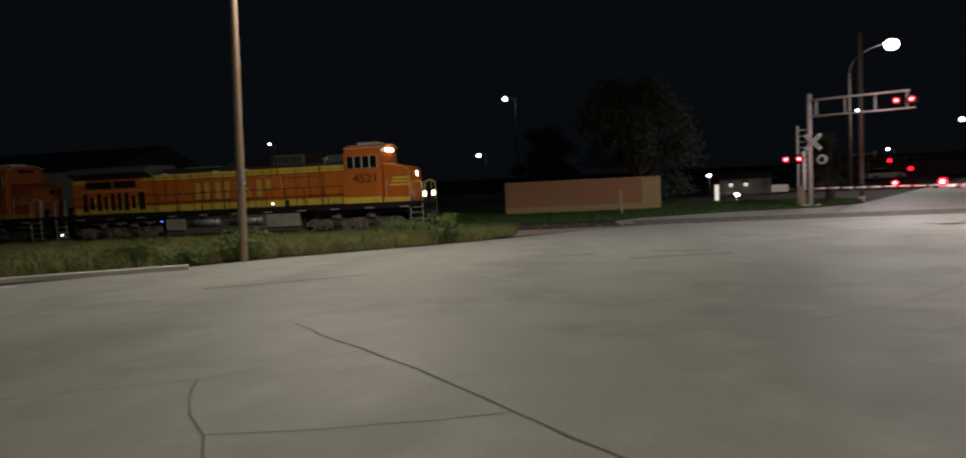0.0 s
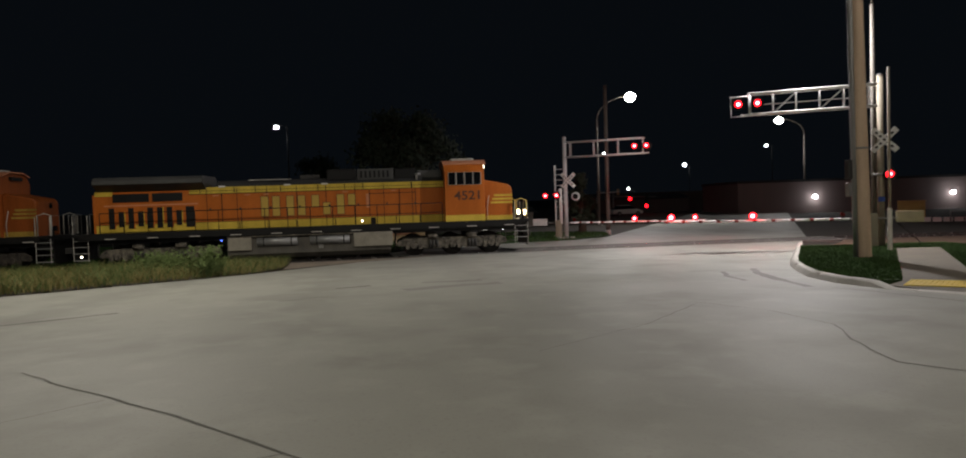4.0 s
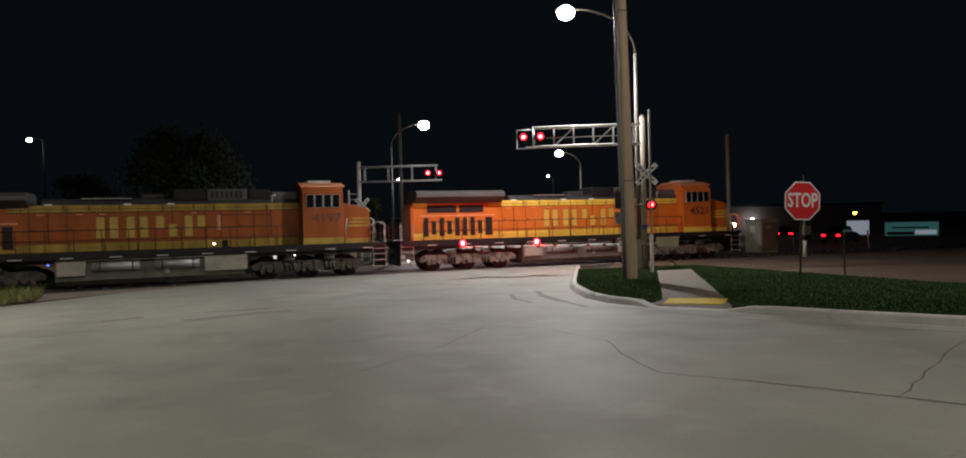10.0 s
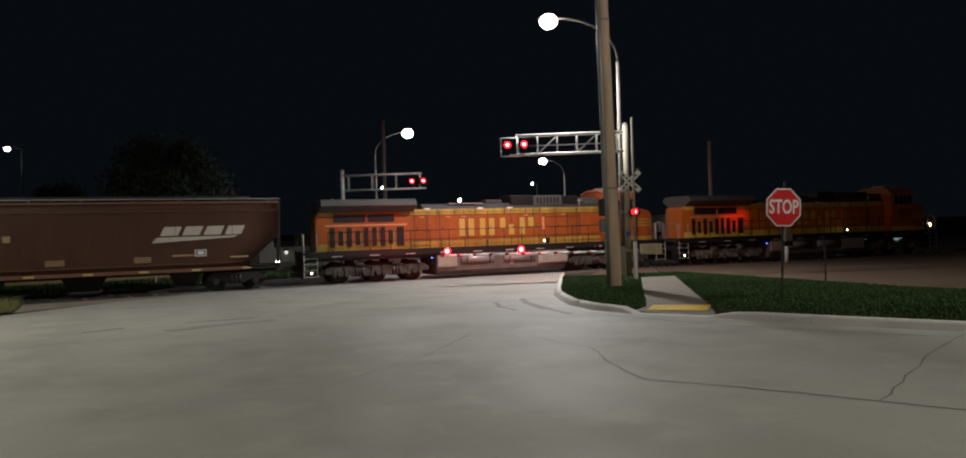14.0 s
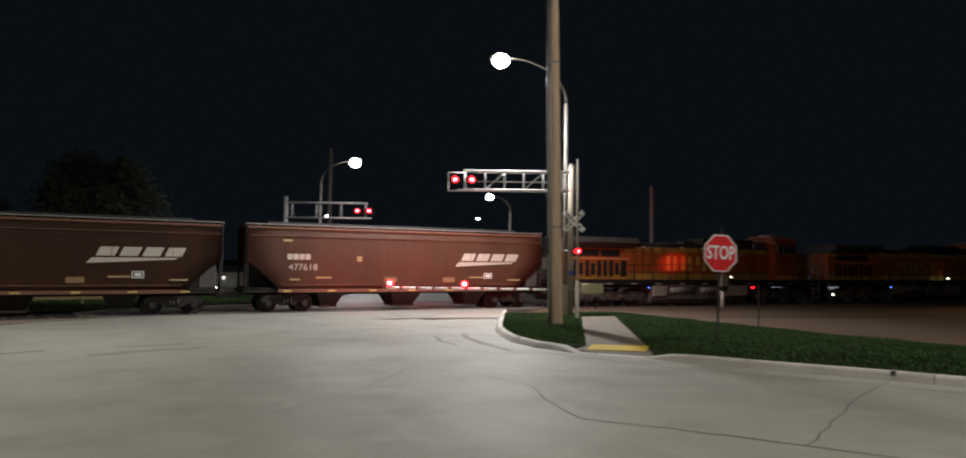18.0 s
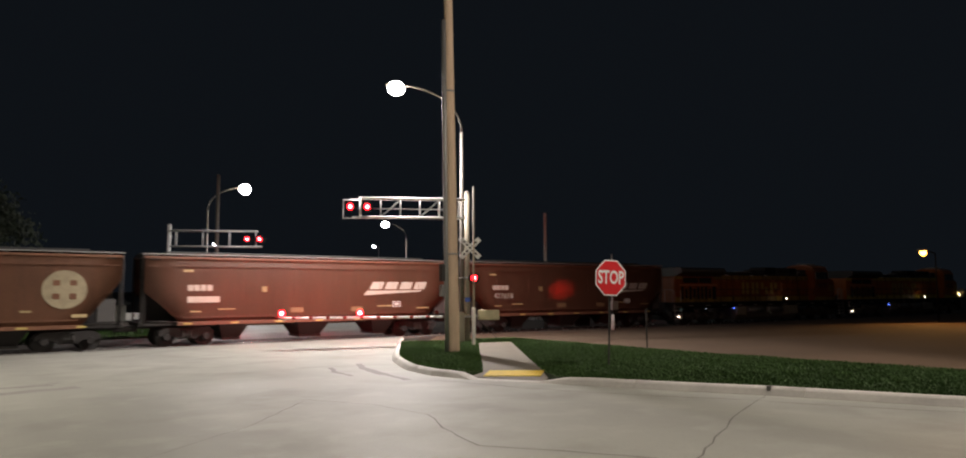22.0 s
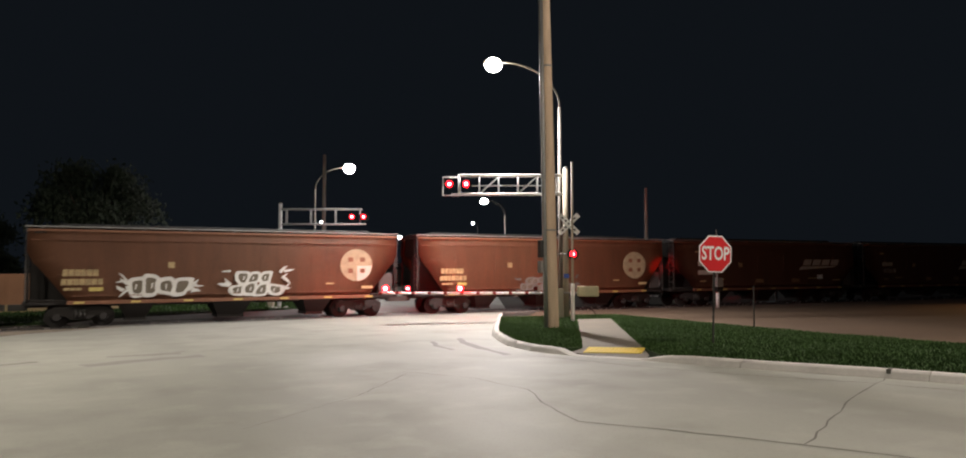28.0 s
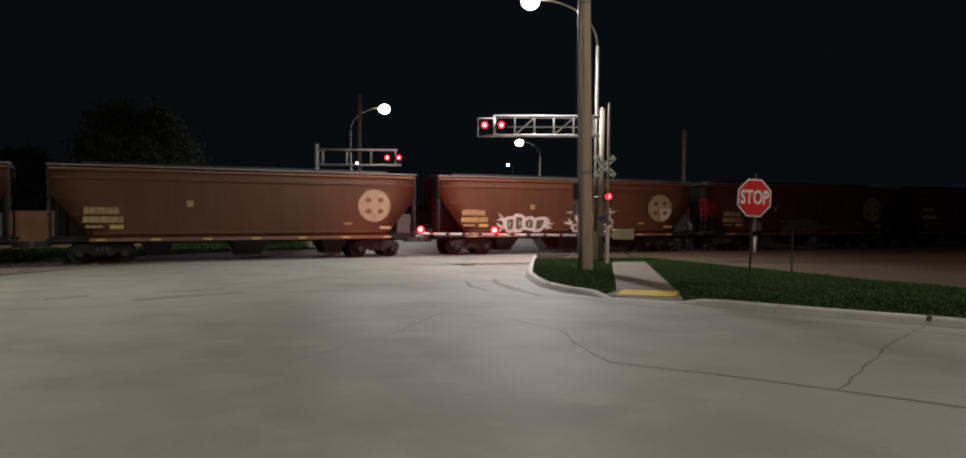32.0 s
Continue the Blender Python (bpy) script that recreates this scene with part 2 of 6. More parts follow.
SPRAY_FILL = mat("spray_fill", (0.11, 0.09, 0.06), 0.6, dark=0.6, scale=3, fine=18, bump=0)
# second locomotive's emblem yellow, toned down to stand for dim light
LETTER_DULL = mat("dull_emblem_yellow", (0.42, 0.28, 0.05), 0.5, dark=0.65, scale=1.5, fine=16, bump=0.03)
LETTER_YELLOW = mat("emblem_yellow", (0.52, 0.34, 0.055), 0.45, dark=0.7, scale=1.5, fine=16, bump=0.03)
SPRAY_GREY = mat("faded_spray", (0.15, 0.14, 0.125), 0.6, dark=0.6, scale=3, fine=14, bump=0)
SPRAY_WHITE = mat("spray_white", (0.55, 0.53, 0.48), 0.6, dark=0.6, scale=3, fine=14, bump=0)
WHITE_PAINT = mat("white_paint", (0.75, 0.74, 0.70), 0.5, dark=0.75, scale=3, fine=20, bump=0.03)
BOX_GREY = mat("dull_grey_box", (0.06, 0.056, 0.052), 0.7, dark=0.5, scale=3, fine=16)
EMBLEM_WHITE = mat("weathered_emblem_white", (0.48, 0.43, 0.36), 0.55, dark=0.7, scale=3, fine=20, bump=0.03)
REFLECT_DULL = mat("dirty_reflector", (0.52, 0.4, 0.12), 0.5, dark=0.5, scale=4, fine=20, bump=0.03)
DULL_PATCH = mat("dull_patch", (0.22, 0.13, 0.065), 0.65, dark=0.7, scale=2.5, fine=16, bump=0.03)
CREAM_PAINT = mat("faded_cream_paint", (0.46, 0.34, 0.17), 0.6, dark=0.7, scale=2.5, fine=16, bump=0.03)
FADED_CREAM = mat("worn_stencil_cream", (0.38, 0.27, 0.13), 0.62, dark=0.5, scale=5, fine=20, bump=0.03, amount=0.9)
NUMBER_DARK = mat("dark_number_paint", (0.09, 0.03, 0.015), 0.5, bump=0)
SIGN_RED = mat("stop_red", (0.82, 0.04, 0.045), 0.35, dark=0.85, scale=5, fine=30, bump=0.02)
SIGN_WHITE = mat("reflective_white", (0.92, 0.92, 0.9), 0.4, dark=0.9, scale=4, fine=30, bump=0.02)
SIGN_GREEN = mat("sign_green", (0.01, 0.15, 0.08), 0.4, dark=0.85, bump=0.02)
SIGN_YELLOW = mat("sign_yellow", (0.8, 0.45, 0.02), 0.4, dark=0.85, bump=0.02)
PANEL_CONCRETE = mat("crossing_concrete", (0.15, 0.14, 0.125), 0.8, dark=0.6, scale=1.2, fine=14, bump=0.2)
WALL_BEIGE = mat("beige_siding", (0.44, 0.22, 0.115), 0.8, dark=0.7, scale=0.8, fine=8, bump=0.15)
WALL_DARK = mat("dark_siding", (0.07, 0.06, 0.055), 0.85, dark=0.7, scale=0.8, fine=8, bump=0.15)
WAREHOUSE = mat("warehouse_siding", (0.24, 0.18, 0.165), 0.85, dark=0.7, scale=0.6, fine=6, bump=0.15, streak=True)
# brown stands for sodium light on one face of the relay cabinet
SODIUM_PANEL = mat("sodium_tinted_panel", (0.26, 0.15, 0.09), 0.6, dark=0.7, scale=2, fine=18)
CABINET = mat("cabinet_paint", (0.42, 0.43, 0.36), 0.55, dark=0.7, scale=2, fine=18)
PANE = glass("window_glass", (0.006, 0.007, 0.008))
RED_ON = glow("red_signal_on", (1.0, 0.006, 0.012), 8.0)
RED_CORE = glow("red_signal_core", (1.0, 0.3, 0.36), 9.0)
LED_WHITE = glow("street_lamp_lens", (1.0, 0.97, 0.9), 60.0)
FAR_WHITE = glow("far_lamp_lens", (0.9, 0.95, 1.0), 25.0)
SODIUM = glow("sodium_lens", (1.0, 0.45, 0.05), 12.0)
STEP_LAMP = glow("step_lamp", (1.0, 0.9, 0.7), 8.0)
DITCH = glow("ditch_lamp", (1.0, 0.8, 0.45), 10.0)


# ---- mesh helpers ----
def box(bm, x0, x1, y0, y1, z0, z1, bevel=0.0):
    vs = [bm.verts.new(p) for p in ((x0, y0, z0), (x1, y0, z0), (x1, y1, z0), (x0, y1, z0), (x0, y0, z1), (x1, y0, z1), (x1, y1, z1), (x0, y1, z1))]
    fs = [bm.faces.new([vs[i] for i in q]) for q in ((3, 2, 1, 0), (4, 5, 6, 7), (0, 1, 5, 4), (1, 2, 6, 5), (2, 3, 7, 6), (3, 0, 4, 7))]
    if bevel:
        es = {e for f in fs for e in f.edges}
        bmesh.ops.bevel(bm, geom=list(es), offset=bevel, segments=2, affect="EDGES", profile=0.5)
    return bm


def tube(bm, a, b, r0, r1=None, n=10, caps=True):
    a, b = Vector(a), Vector(b)
    r1 = r0 if r1 is None else r1
    d = (b - a).normalized()
    u = d.orthogonal().normalized()
    v = d.cross(u)
    A = [bm.verts.new(a + (u * math.cos(i * math.tau / n) + v * math.sin(i * math.tau / n)) * r0) for i in range(n)]
    B = [bm.verts.new(b + (u * math.cos(i * math.tau / n) + v * math.sin(i * math.tau / n)) * r1) for i in range(n)]
    for i in range(n):
        f = bm.faces.new((A[i], A[(i + 1) % n], B[(i + 1) % n], B[i]))
        f.smooth = n > 7
    if caps:
        bm.faces.new(A[::-1])
        bm.faces.new(B)
    return bm


def pipe(bm, pts, r, n=8):
    """A bent round bar: one skin swept along the points."""
    P = [Vector(p) for p in pts]
    rings = []
    u = None
    for i, p in enumerate(P):
        d = (P[min(i + 1, len(P) - 1)] - P[max(i - 1, 0)]).normalized()
        u = d.orthogonal().normalized() if u is None else (u - d * u.dot(d)).normalized()
        v = d.cross(u)
        rings.append([bm.verts.new(p + (u * math.cos(k * math.tau / n) + v * math.sin(k * math.tau / n)) * r) for k in range(n)])
    for A, B in zip(rings, rings[1:]):
        for k in range(n):
            bm.faces.new((A[k], A[(k + 1) % n], B[(k + 1) % n], B[k])).smooth = True
    bm.faces.new(rings[0][::-1])
    bm.faces.new(rings[-1])
    return bm


def prism(bm, poly, y0, y1, axis="y"):
    """Extrude a closed outline (first two coordinates) along an axis."""
    def at(p, q):
        return (p[0], q, p[1]) if axis == "y" else (q, p[0], p[1]) if axis == "x" else (p[0], p[1], q)
    A = [bm.verts.new(at(p, y0)) for p in poly]
    B = [bm.verts.new(at(p, y1)) for p in poly]
    n = len(poly)
    bm.faces.new(A)
    bm.faces.new(B[::-1])
    for i in range(n):
        bm.faces.new((A[i], B[i], B[(i + 1) % n], A[(i + 1) % n]))
    bmesh.ops.recalc_face_normals(bm, faces=bm.faces[:])
    return bm


def mesh_of(name, bm, material, bevel=0.0):
    if bevel:
        bmesh.ops.bevel(bm, geom=[e for e in bm.edges if len(e.link_faces) == 2 and e.calc_face_angle(0) > 0.5], offset=bevel, segments=2, affect="EDGES", profile=0.5)
    me = bpy.data.meshes.new(name)
    bm.to_mesh(me)
    bm.free()
    me.materials.append(material)
    return me


def part(name, bm, material, parent=None, label="", bevel=0.0, m=None):
    ob = new(name, mesh_of(name, bm, material, bevel) if isinstance(bm, bmesh.types.BMesh) else bm)
    if parent:
        ob.parent = parent
    if m is not None:
        ob.matrix_basis = m
    if label:
        ob["label"] = label
    return ob


def BM():
    return bmesh.new()


def cube(*a, bevel=0.0):
    return box(BM(), *a, bevel=bevel)


def empty(name, m, label="", category="", group=""):
    ob = new(name)
    ob.matrix_basis = m
    return tagged(ob, label, category, group)


def word(name, text, size, material, parent, m, depth=0.006, wide=1.0, bold=0.0):
    """Raised lettering in the built-in font, centred, standing in the x-z plane of m and facing -y."""
    c = bpy.data.curves.new(name, "FONT")
    c.body, c.size, c.extrude = text, size, depth
    c.align_x, c.align_y = "CENTER", "CENTER"
    c.resolution_u = 3
    c.offset = bold
    tmp = bpy.data.objects.new("tmp", c)
    scene.collection.objects.link(tmp)
    bpy.context.view_layer.update()
    me = bpy.data.meshes.new_from_object(tmp)
    bpy.data.objects.remove(tmp)
    me.transform(Matrix.Diagonal((wide, 1, 1, 1)))
    me.transform(pose(0, 0, 0, 90))
    me.materials.clear()
    me.materials.append(material)
    return part(name, me, material, parent, m=m)


# ---- ground ----
def sheet(name, pts, dz, material, label, category, kind="structure", thick=0.0, step=6.0):
    """A paved or planted area that follows the fall of the ground; thick gives it a side face down."""
    bm = BM()
    bm.faces.new([bm.verts.new((x, y, 0)) for x, y in pts])
    ys = [0.0, 33.0] + ([11.6 + 0.25 * i for i in range(16)] if callable(dz) else [])
    for y in ys:
        bmesh.ops.bisect_plane(bm, geom=bm.verts[:] + bm.edges[:] + bm.faces[:], plane_co=(0, y, 0), plane_no=(0, 1, 0))
    bmesh.ops.triangulate(bm, faces=bm.faces[:])
    for v in bm.verts:
        v.co.z = ground_z(v.co.y) + (dz(v.co.x, v.co.y) if callable(dz) else dz)
    if thick:
        edges = [e for e in bm.edges if len(e.link_faces) == 1]
        ret = bmesh.ops.extrude_edge_only(bm, edges=edges)
        for v in [g for g in ret["geom"] if isinstance(g, bmesh.types.BMVert)]:
            v.co.z -= thick
    bmesh.ops.recalc_face_normals(bm, faces=bm.faces[:])
    for f in bm.faces:
        if abs(f.normal.z) > 0.5 and f.normal.z < 0:
            f.normal_flip()
    ob = part(name, bm, material)
    return tagged(ob, label, category, kind=kind)


sheet("ground", [(-1500, -1500), (1500, -1500), (1500, 2500), (-1500, 2500)], -0.10, SOIL, "dark bare soil reaching to the horizon", "ground")

# the street surface: wide mouth at the camera, narrowing over the crossing
U = Vector((0.5, 0.866))
N = Vector((0.866, -0.5))


def along(p, d, side=0.0):
    q = Vector(p) + U * d + N * side
    return (q.x, q.y)


KERB_LINE = [(13.6, -6.0), (12.95, 3.2), (12.6, 4.6), (12.1, 7.0), (11.5, 8.9), (10.95, 11.1), (10.6, 12.2), (10.25, 13.3), (10.2, 14.9), (10.6, 16.6), (11.4, 18.4), (12.25, 20.1), (13.6, 22.3), (19.6, 31.6)]
LEFT_EDGE = [(2.2, 35.0), (-1.2, 33.4), (-4.9, 28.2), (-6.3, 26.6), (-8.0, 25.1), (-11.0, 22.4), (-13.0, 19.6), (-14.5, 17.2), (-22.0, 8.5), (-40.0, -12.0)]
ROAD = [(-60, -40), (14.5, -40)] + KERB_LINE + [(23.9, 37.8), along((23.9, 37.8), 260), along((14.8, 46.0), 260), (14.8, 46.0), (12.0, 43.8), (6.0, 42.6), (1.5, 40.5), (0.2, 38.6), (0.4, 36.2)] + LEFT_EDGE + [(-60, -30)]
road = sheet("road", ROAD, 0.0, CONCRETE, "worn grey concrete street with sealed cracks and tyre stains", "road")

# lawn, island and pavement behind the kerb
ISLAND = [(10.42, 13.9), (10.37, 14.9), (10.77, 16.5), (11.56, 18.3), (12.4, 20.0), (13.75, 22.2), (17.4, 27.9), (19.5, 27.6), (18.97, 24.3), (10.93, 13.8)]
sheet("lawn", ISLAND, 0.125, LAWN, "clipped green grass island at the street corner", "grass", thick=0.3)


def ramp_dz(x, y):
    """Height of the walkway over the street: it runs down to the gutter at the corner."""
    d = (x - 10.6) * 0.79 + (y - 12.4) * 0.61
    return 0.02 + 0.105 * min(1.0, max(0.0, (d - 0.1) / 1.3))


WALKWAY = [(10.38, 13.55), (10.93, 13.8), (18.97, 24.3), (20.4, 23.8), (12.15, 13.05), (11.4, 12.0), (10.9, 11.6), (10.72, 12.2)]
walkway = sheet("pavement", WALKWAY, ramp_dz, WALK_CONCRETE, "light concrete walkway with a ramp to the street", "pavement", thick=0.3)
LAWN_R = [(12.15, 13.05), (11.45, 12.0), (11.12, 11.4), (11.12, 11.1), (11.67, 8.9), (12.27, 7.0), (12.77, 4.6), (13.27, 2.6), (13.77, -6), (22, -8), (17.3, 4.0), (18.1, 8.9), (18.9, 12.7), (20.8, 19.4), (22.9, 26.6), (19.55, 27.6), (19.05, 24.3), (20.4, 23.8)]
sheet("lawn", LAWN_R, 0.125, LAWN, "mown lawn between the kerb and a dirt lot", "grass", thick=0.3)
LOT = [(23.1, 26.8), (21.0, 19.4), (19.1, 12.7), (18.3, 8.9), (17.5, 4.0), (22.2, -8), (160, -8), (160, 16), (46, 31.3), (32, 33.6), (24.0, 34.6), (21, 31)]
sheet("ground", LOT, -0.02, GRAVEL, "brown dirt lot lit dimly by sodium lamps", "ground")


def kerb_piece(pts, name, w=0.17, low=False):
    """One cast length of kerb with a rounded nose, following the outline."""
    bm = BM()
    rings = []
    for i, p in enumerate(pts):
        a = Vector(pts[max(0, i - 1)])
        b = Vector(pts[min(len(pts) - 1, i + 1)])
        d = (b - a).normalized()
        n = Vector((d.y, -d.x))
        k = (Vector(p) - Vector((10.55, 12.45))).length
        h = 0.022 + 0.128 * min(1.0, max(0.0, (k - 1.0) / 0.5))
        if low:
            h = 0.05
        prof = [(-0.085, -0.2), (-0.08, 0.004), (-0.01, h * 0.72), (0.03, h * 0.95), (0.065, h), (w, h), (w, -0.2)]
        rings.append([bm.verts.new((p[0] + n.x * q, p[1] + n.y * q, ground_z(p[1]) + z)) for q, z in prof])
    for A, B in zip(rings, rings[1:]):
        for i in range(len(prof) - 1):
            f = bm.faces.new((A[i], A[i + 1], B[i + 1], B[i]))
            f.smooth = i in (2, 3)
    bm.faces.new(rings[0])
    bm.faces.new(rings[-1][::-1])
    bmesh.ops.recalc_face_normals(bm, faces=bm.faces[:])
    return part(name, bm, WALK_CONCRETE if low else KERB, kerb, "stained dropped kerb" if low else "")


def refine(pts, step=0.5):
    out = []
    for a, b in zip(pts, pts[1:]):
        n = max(1, int((Vector(b) - Vector(a)).length / step))
        out += [tuple(Vector(a).lerp(Vector(b), i / n)) for i in range(n)]
    return out + [pts[-1]]


kerb = tagged(new("kerb"), "pale concrete kerb with open joints, stained at the foot", "kerb", kind="structure")
_ref = refine(KERB_LINE)
_len = 0.0
_piece = [_ref[0]]
for a, b in zip(_ref, _ref[1:]):
    _len += (Vector(b) - Vector(a)).length
    _piece.append(b)
    if _len > 3.0 or b == _ref[-1] or Vector(b) == Vector((12.95, 3.2)):
        d = (Vector(_piece[-1]) - Vector(_piece[-2])).normalized() * 0.012
        _piece[-1] = (_piece[-1][0] - d.x, _piece[-1][1] - d.y)
        kerb_piece(_piece, "kerb_stone", low=_piece[-1][1] < 3.25)
        _piece, _len = [b], 0.0

part("expansion_joint", cube(-0.035, 0.035, -0.03, 0.2, -0.05, 0.158), SEAL, kerb, "dark open joint", m=Matrix.Translation((12.1, 7.0, ground_z(7.0))) @ Matrix.Rotation(radians(-76), 4, "Z"))

pad = BM()
_pa, _pb = Vector((10.55, 13.3)), Vector((11.4, 12.25))
_pn = Vector((0.77, 0.64)) * 0.72
_vs = [(_pa.x, _pa.y), (_pb.x, _pb.y), (_pb.x + _pn.x, _pb.y + _pn.y), (_pa.x + _pn.x, _pa.y + _pn.y)]
A = [pad.verts.new((x, y, ground_z(y) + ramp_dz(x, y) + 0.001)) for x, y in _vs]
B = [pad.verts.new((x, y, ground_z(y) + ramp_dz(x, y) + 0.016)) for x, y in _vs]
pad.faces.new(B)
for i in range(4):
    pad.faces.new((A[i], A[(i + 1) % 4], B[(i + 1) % 4], B[i]))
for i in range(14):
    for j in range(5):
        p = _pa.lerp(_pb, (i + 0.5) / 14) + _pn * ((j + 0.5) / 5)
        z = ground_z(p.y) + ramp_dz(p.x, p.y)
        tube(pad, (p.x, p.y, z + 0.01), (p.x, p.y, z + 0.022), 0.022, 0.014, 6)
tagged(part("tactile_pad", pad, YELLOW_PAD), "yellow tactile warning pad with raised domes", "tactile paving", kind="structure")


def ribbon(bm, pts, w, dz=0.004, wobble=0.0, rnd=None):
    prev = None
    fine = refine(pts, 0.35)
    for i, p in enumerate(fine):
        a, b = Vector(fine[max(0, i - 1)]), Vector(fine[min(len(fine) - 1, i + 1)])
        d = (b - a).normalized()
        n = Vector((d.y, -d.x))
        o = rnd.uniform(-wobble, wobble) if rnd else 0
        ww = w * (rnd.uniform(0.6, 1.3) if rnd else 1) / 2
        q = Vector(p) + n * o
        cur = [bm.verts.new((q.x + n.x * s * ww, q.y + n.y * s * ww, ground_z(q.y) + dz)) for s in (-1, 1)]
        if prev:
            bm.faces.new((prev[0], cur[0], cur[1], prev[1]))
        prev = cur
    return bm


rnd = random.Random(4)
CRACKS = [
    ([(-4.6, 9.6), (-3.4, 8.3), (-2.3, 7.2), (-1.4, 6.2), (-0.8, 5.45), (-0.1, 4.65), (1.5, 3.0)], 0.055),
    ([(-8.8, 14.05), (-7.2, 15.1), (-5.75, 16.2)], 0.26), ([(-1.36, 19.7), (-0.45, 20.1)], 0.3), ([(-4.15, 6.45), (-3.85, 5.75), (-3.5, 5.3), (-3.1, 4.8), (-2.6, 4.0)], 0.03),
    ([(-6.3, 5.4), (-4.15, 6.45), (-2.9, 7.7)], 0.022), ([(-3.1, 4.8), (-1.4, 5.2), (-0.8, 5.45)], 0.02),
    ([(6.45, 9.5), (5.9, 8.4), (5.5, 7.0), (6.16, 5.7), (6.6, 4.7), (6.9, 3.9), (7.6, 1.8)], 0.045),
    ([(12.4, 7.15), (9.6, 6.1), (6.6, 4.7)], 0.04), ([(4.0, 10.6), (5.7, 12.6)], 0.03), ([(5.8, 13.0), (6.45, 11.2), (6.45, 9.5)], 0.03),
    ([(9.43, 14.0), (9.7, 13.1), (9.9, 11.3), (10.22, 9.84), (10.76, 8.1), (11.2, 7.05), (11.8, 4.9), (12.3, 3.4)], 0.06), ([(2.0, 20.0), (2.9, 20.7)], 0.06), ([(-2.5, 17.0), (-1.4, 17.6)], 0.06),
    ([(1.9, 8.9), (4.0, 10.6)], 0.015), ([(7.4, 2.8), (9.2, 2.5)], 0.03),
]
for pts, w in CRACKS:
    part("crack", ribbon(BM(), pts, w * 0.55, 0.005, 0.025, rnd), SEAL, road, "dark sealed crack")
for pts, w in (([(9.15, 14.4), (9.42, 15.5), (9.7, 16.9), (10.1, 18.3), (10.8, 19.8)], 0.24), ([(8.75, 16.4), (9.0, 17.8), (9.55, 19.2)], 0.14)):
    part("tyre_mark", ribbon(BM(), pts, w, 0.004, 0.03, rnd), STAIN, road, "dark curved tyre mark")
for pts, w in (([(0.5, 18.2), (1.8, 18.75), (3.1, 19.0)], 0.7), ([(1.0, 20.4), (2.7, 20.1)], 0.5)):
    part("oil_stain", ribbon(BM(), pts, w, 0.003, 0.08, rnd), OIL, road, "faint dark oil stain")
# white stop line piece at the edge of the street
part("edge_marking", ribbon(BM(), [(-16.6, 14.2), (-14.9, 15.6)], 0.25, 0.006), WHITE_PAINT, road, "worn white paint mark")

# pale concrete ledge before the weeds, with a dark strip painted for its shaded face
_k = [(-17.5, 15.4), (-15.6, 16.9), (-13.6, 18.2), (-12.3, 19.0)]
bm = BM()
for a, b in zip(_k, _k[1:]):
    a, b = Vector(a), Vector(b)
    d = (b - a).normalized()
    n = Vector((-d.y, d.x))
    q = [a, b, b + n * 0.5, a + n * 0.5]
    A = [bm.verts.new((p.x, p.y, ground_z(p.y) - 0.1)) for p in q]
    B = [bm.verts.new((p.x, p.y, ground_z(p.y) + 0.12)) for p in q]
    bm.faces.new(B)
    for i in range(4):
        bm.faces.new((A[i], A[(i + 1) % 4], B[(i + 1) % 4], B[i]))
bmesh.ops.recalc_face_normals(bm, faces=bm.faces[:])
# dark strip laid on the street for the shade of the ledge's front
part("gutter_edge", ribbon(BM(), [(x - 0.02, y - 0.11) for x, y in _k], 0.2, 0.006), SEAL, road, "dark strip painted for the ledge's shaded face")
tagged(part("kerb_ledge", bm, KERB), "low broken concrete ledge at the weedy verge", "kerb", kind="structure")


# ---- track ----
TRACK_Y, BEND_X, BEND_LEN, BEND, HEAD = 36.9, 8.0, 20.0, 0.099, 0.006


def track(s):
    """Place and heading of the track centre at s metres along it; nearly along x up to the bend."""
    if s <= BEND_X:
        return Vector((s, TRACK_Y - HEAD * (s - BEND_X))), -HEAD
    r = BEND_LEN / BEND
    a = HEAD + min(s - BEND_X, BEND_LEN) / r
    p = Vector((BEND_X + r * (math.sin(a) - math.sin(HEAD)), TRACK_Y - r * (math.cos(HEAD) - math.cos(a))))
    rest = max(0.0, s - BEND_X - BEND_LEN)
    return p + Vector((math.cos(a), -math.sin(a))) * rest, -a


def sweep(bm, prof, s0, s1, step=3.0):
    prev = None
    n = max(2, int((s1 - s0) / step) + 1)
    for i in range(n):
        s = s0 + (s1 - s0) * i / (n - 1)
        p, a = track(s)
        nx, ny = -math.sin(a), math.cos(a)
        cur = [bm.verts.new((p.x + nx * q, p.y + ny * q, z)) for q, z in prof]
        if prev:
            for j in range(len(prof) - 1):
                bm.faces.new((prev[j], cur[j], cur[j + 1], prev[j + 1]))
        prev = cur
    bmesh.ops.recalc_face_normals(bm, faces=bm.faces[:])
    return bm


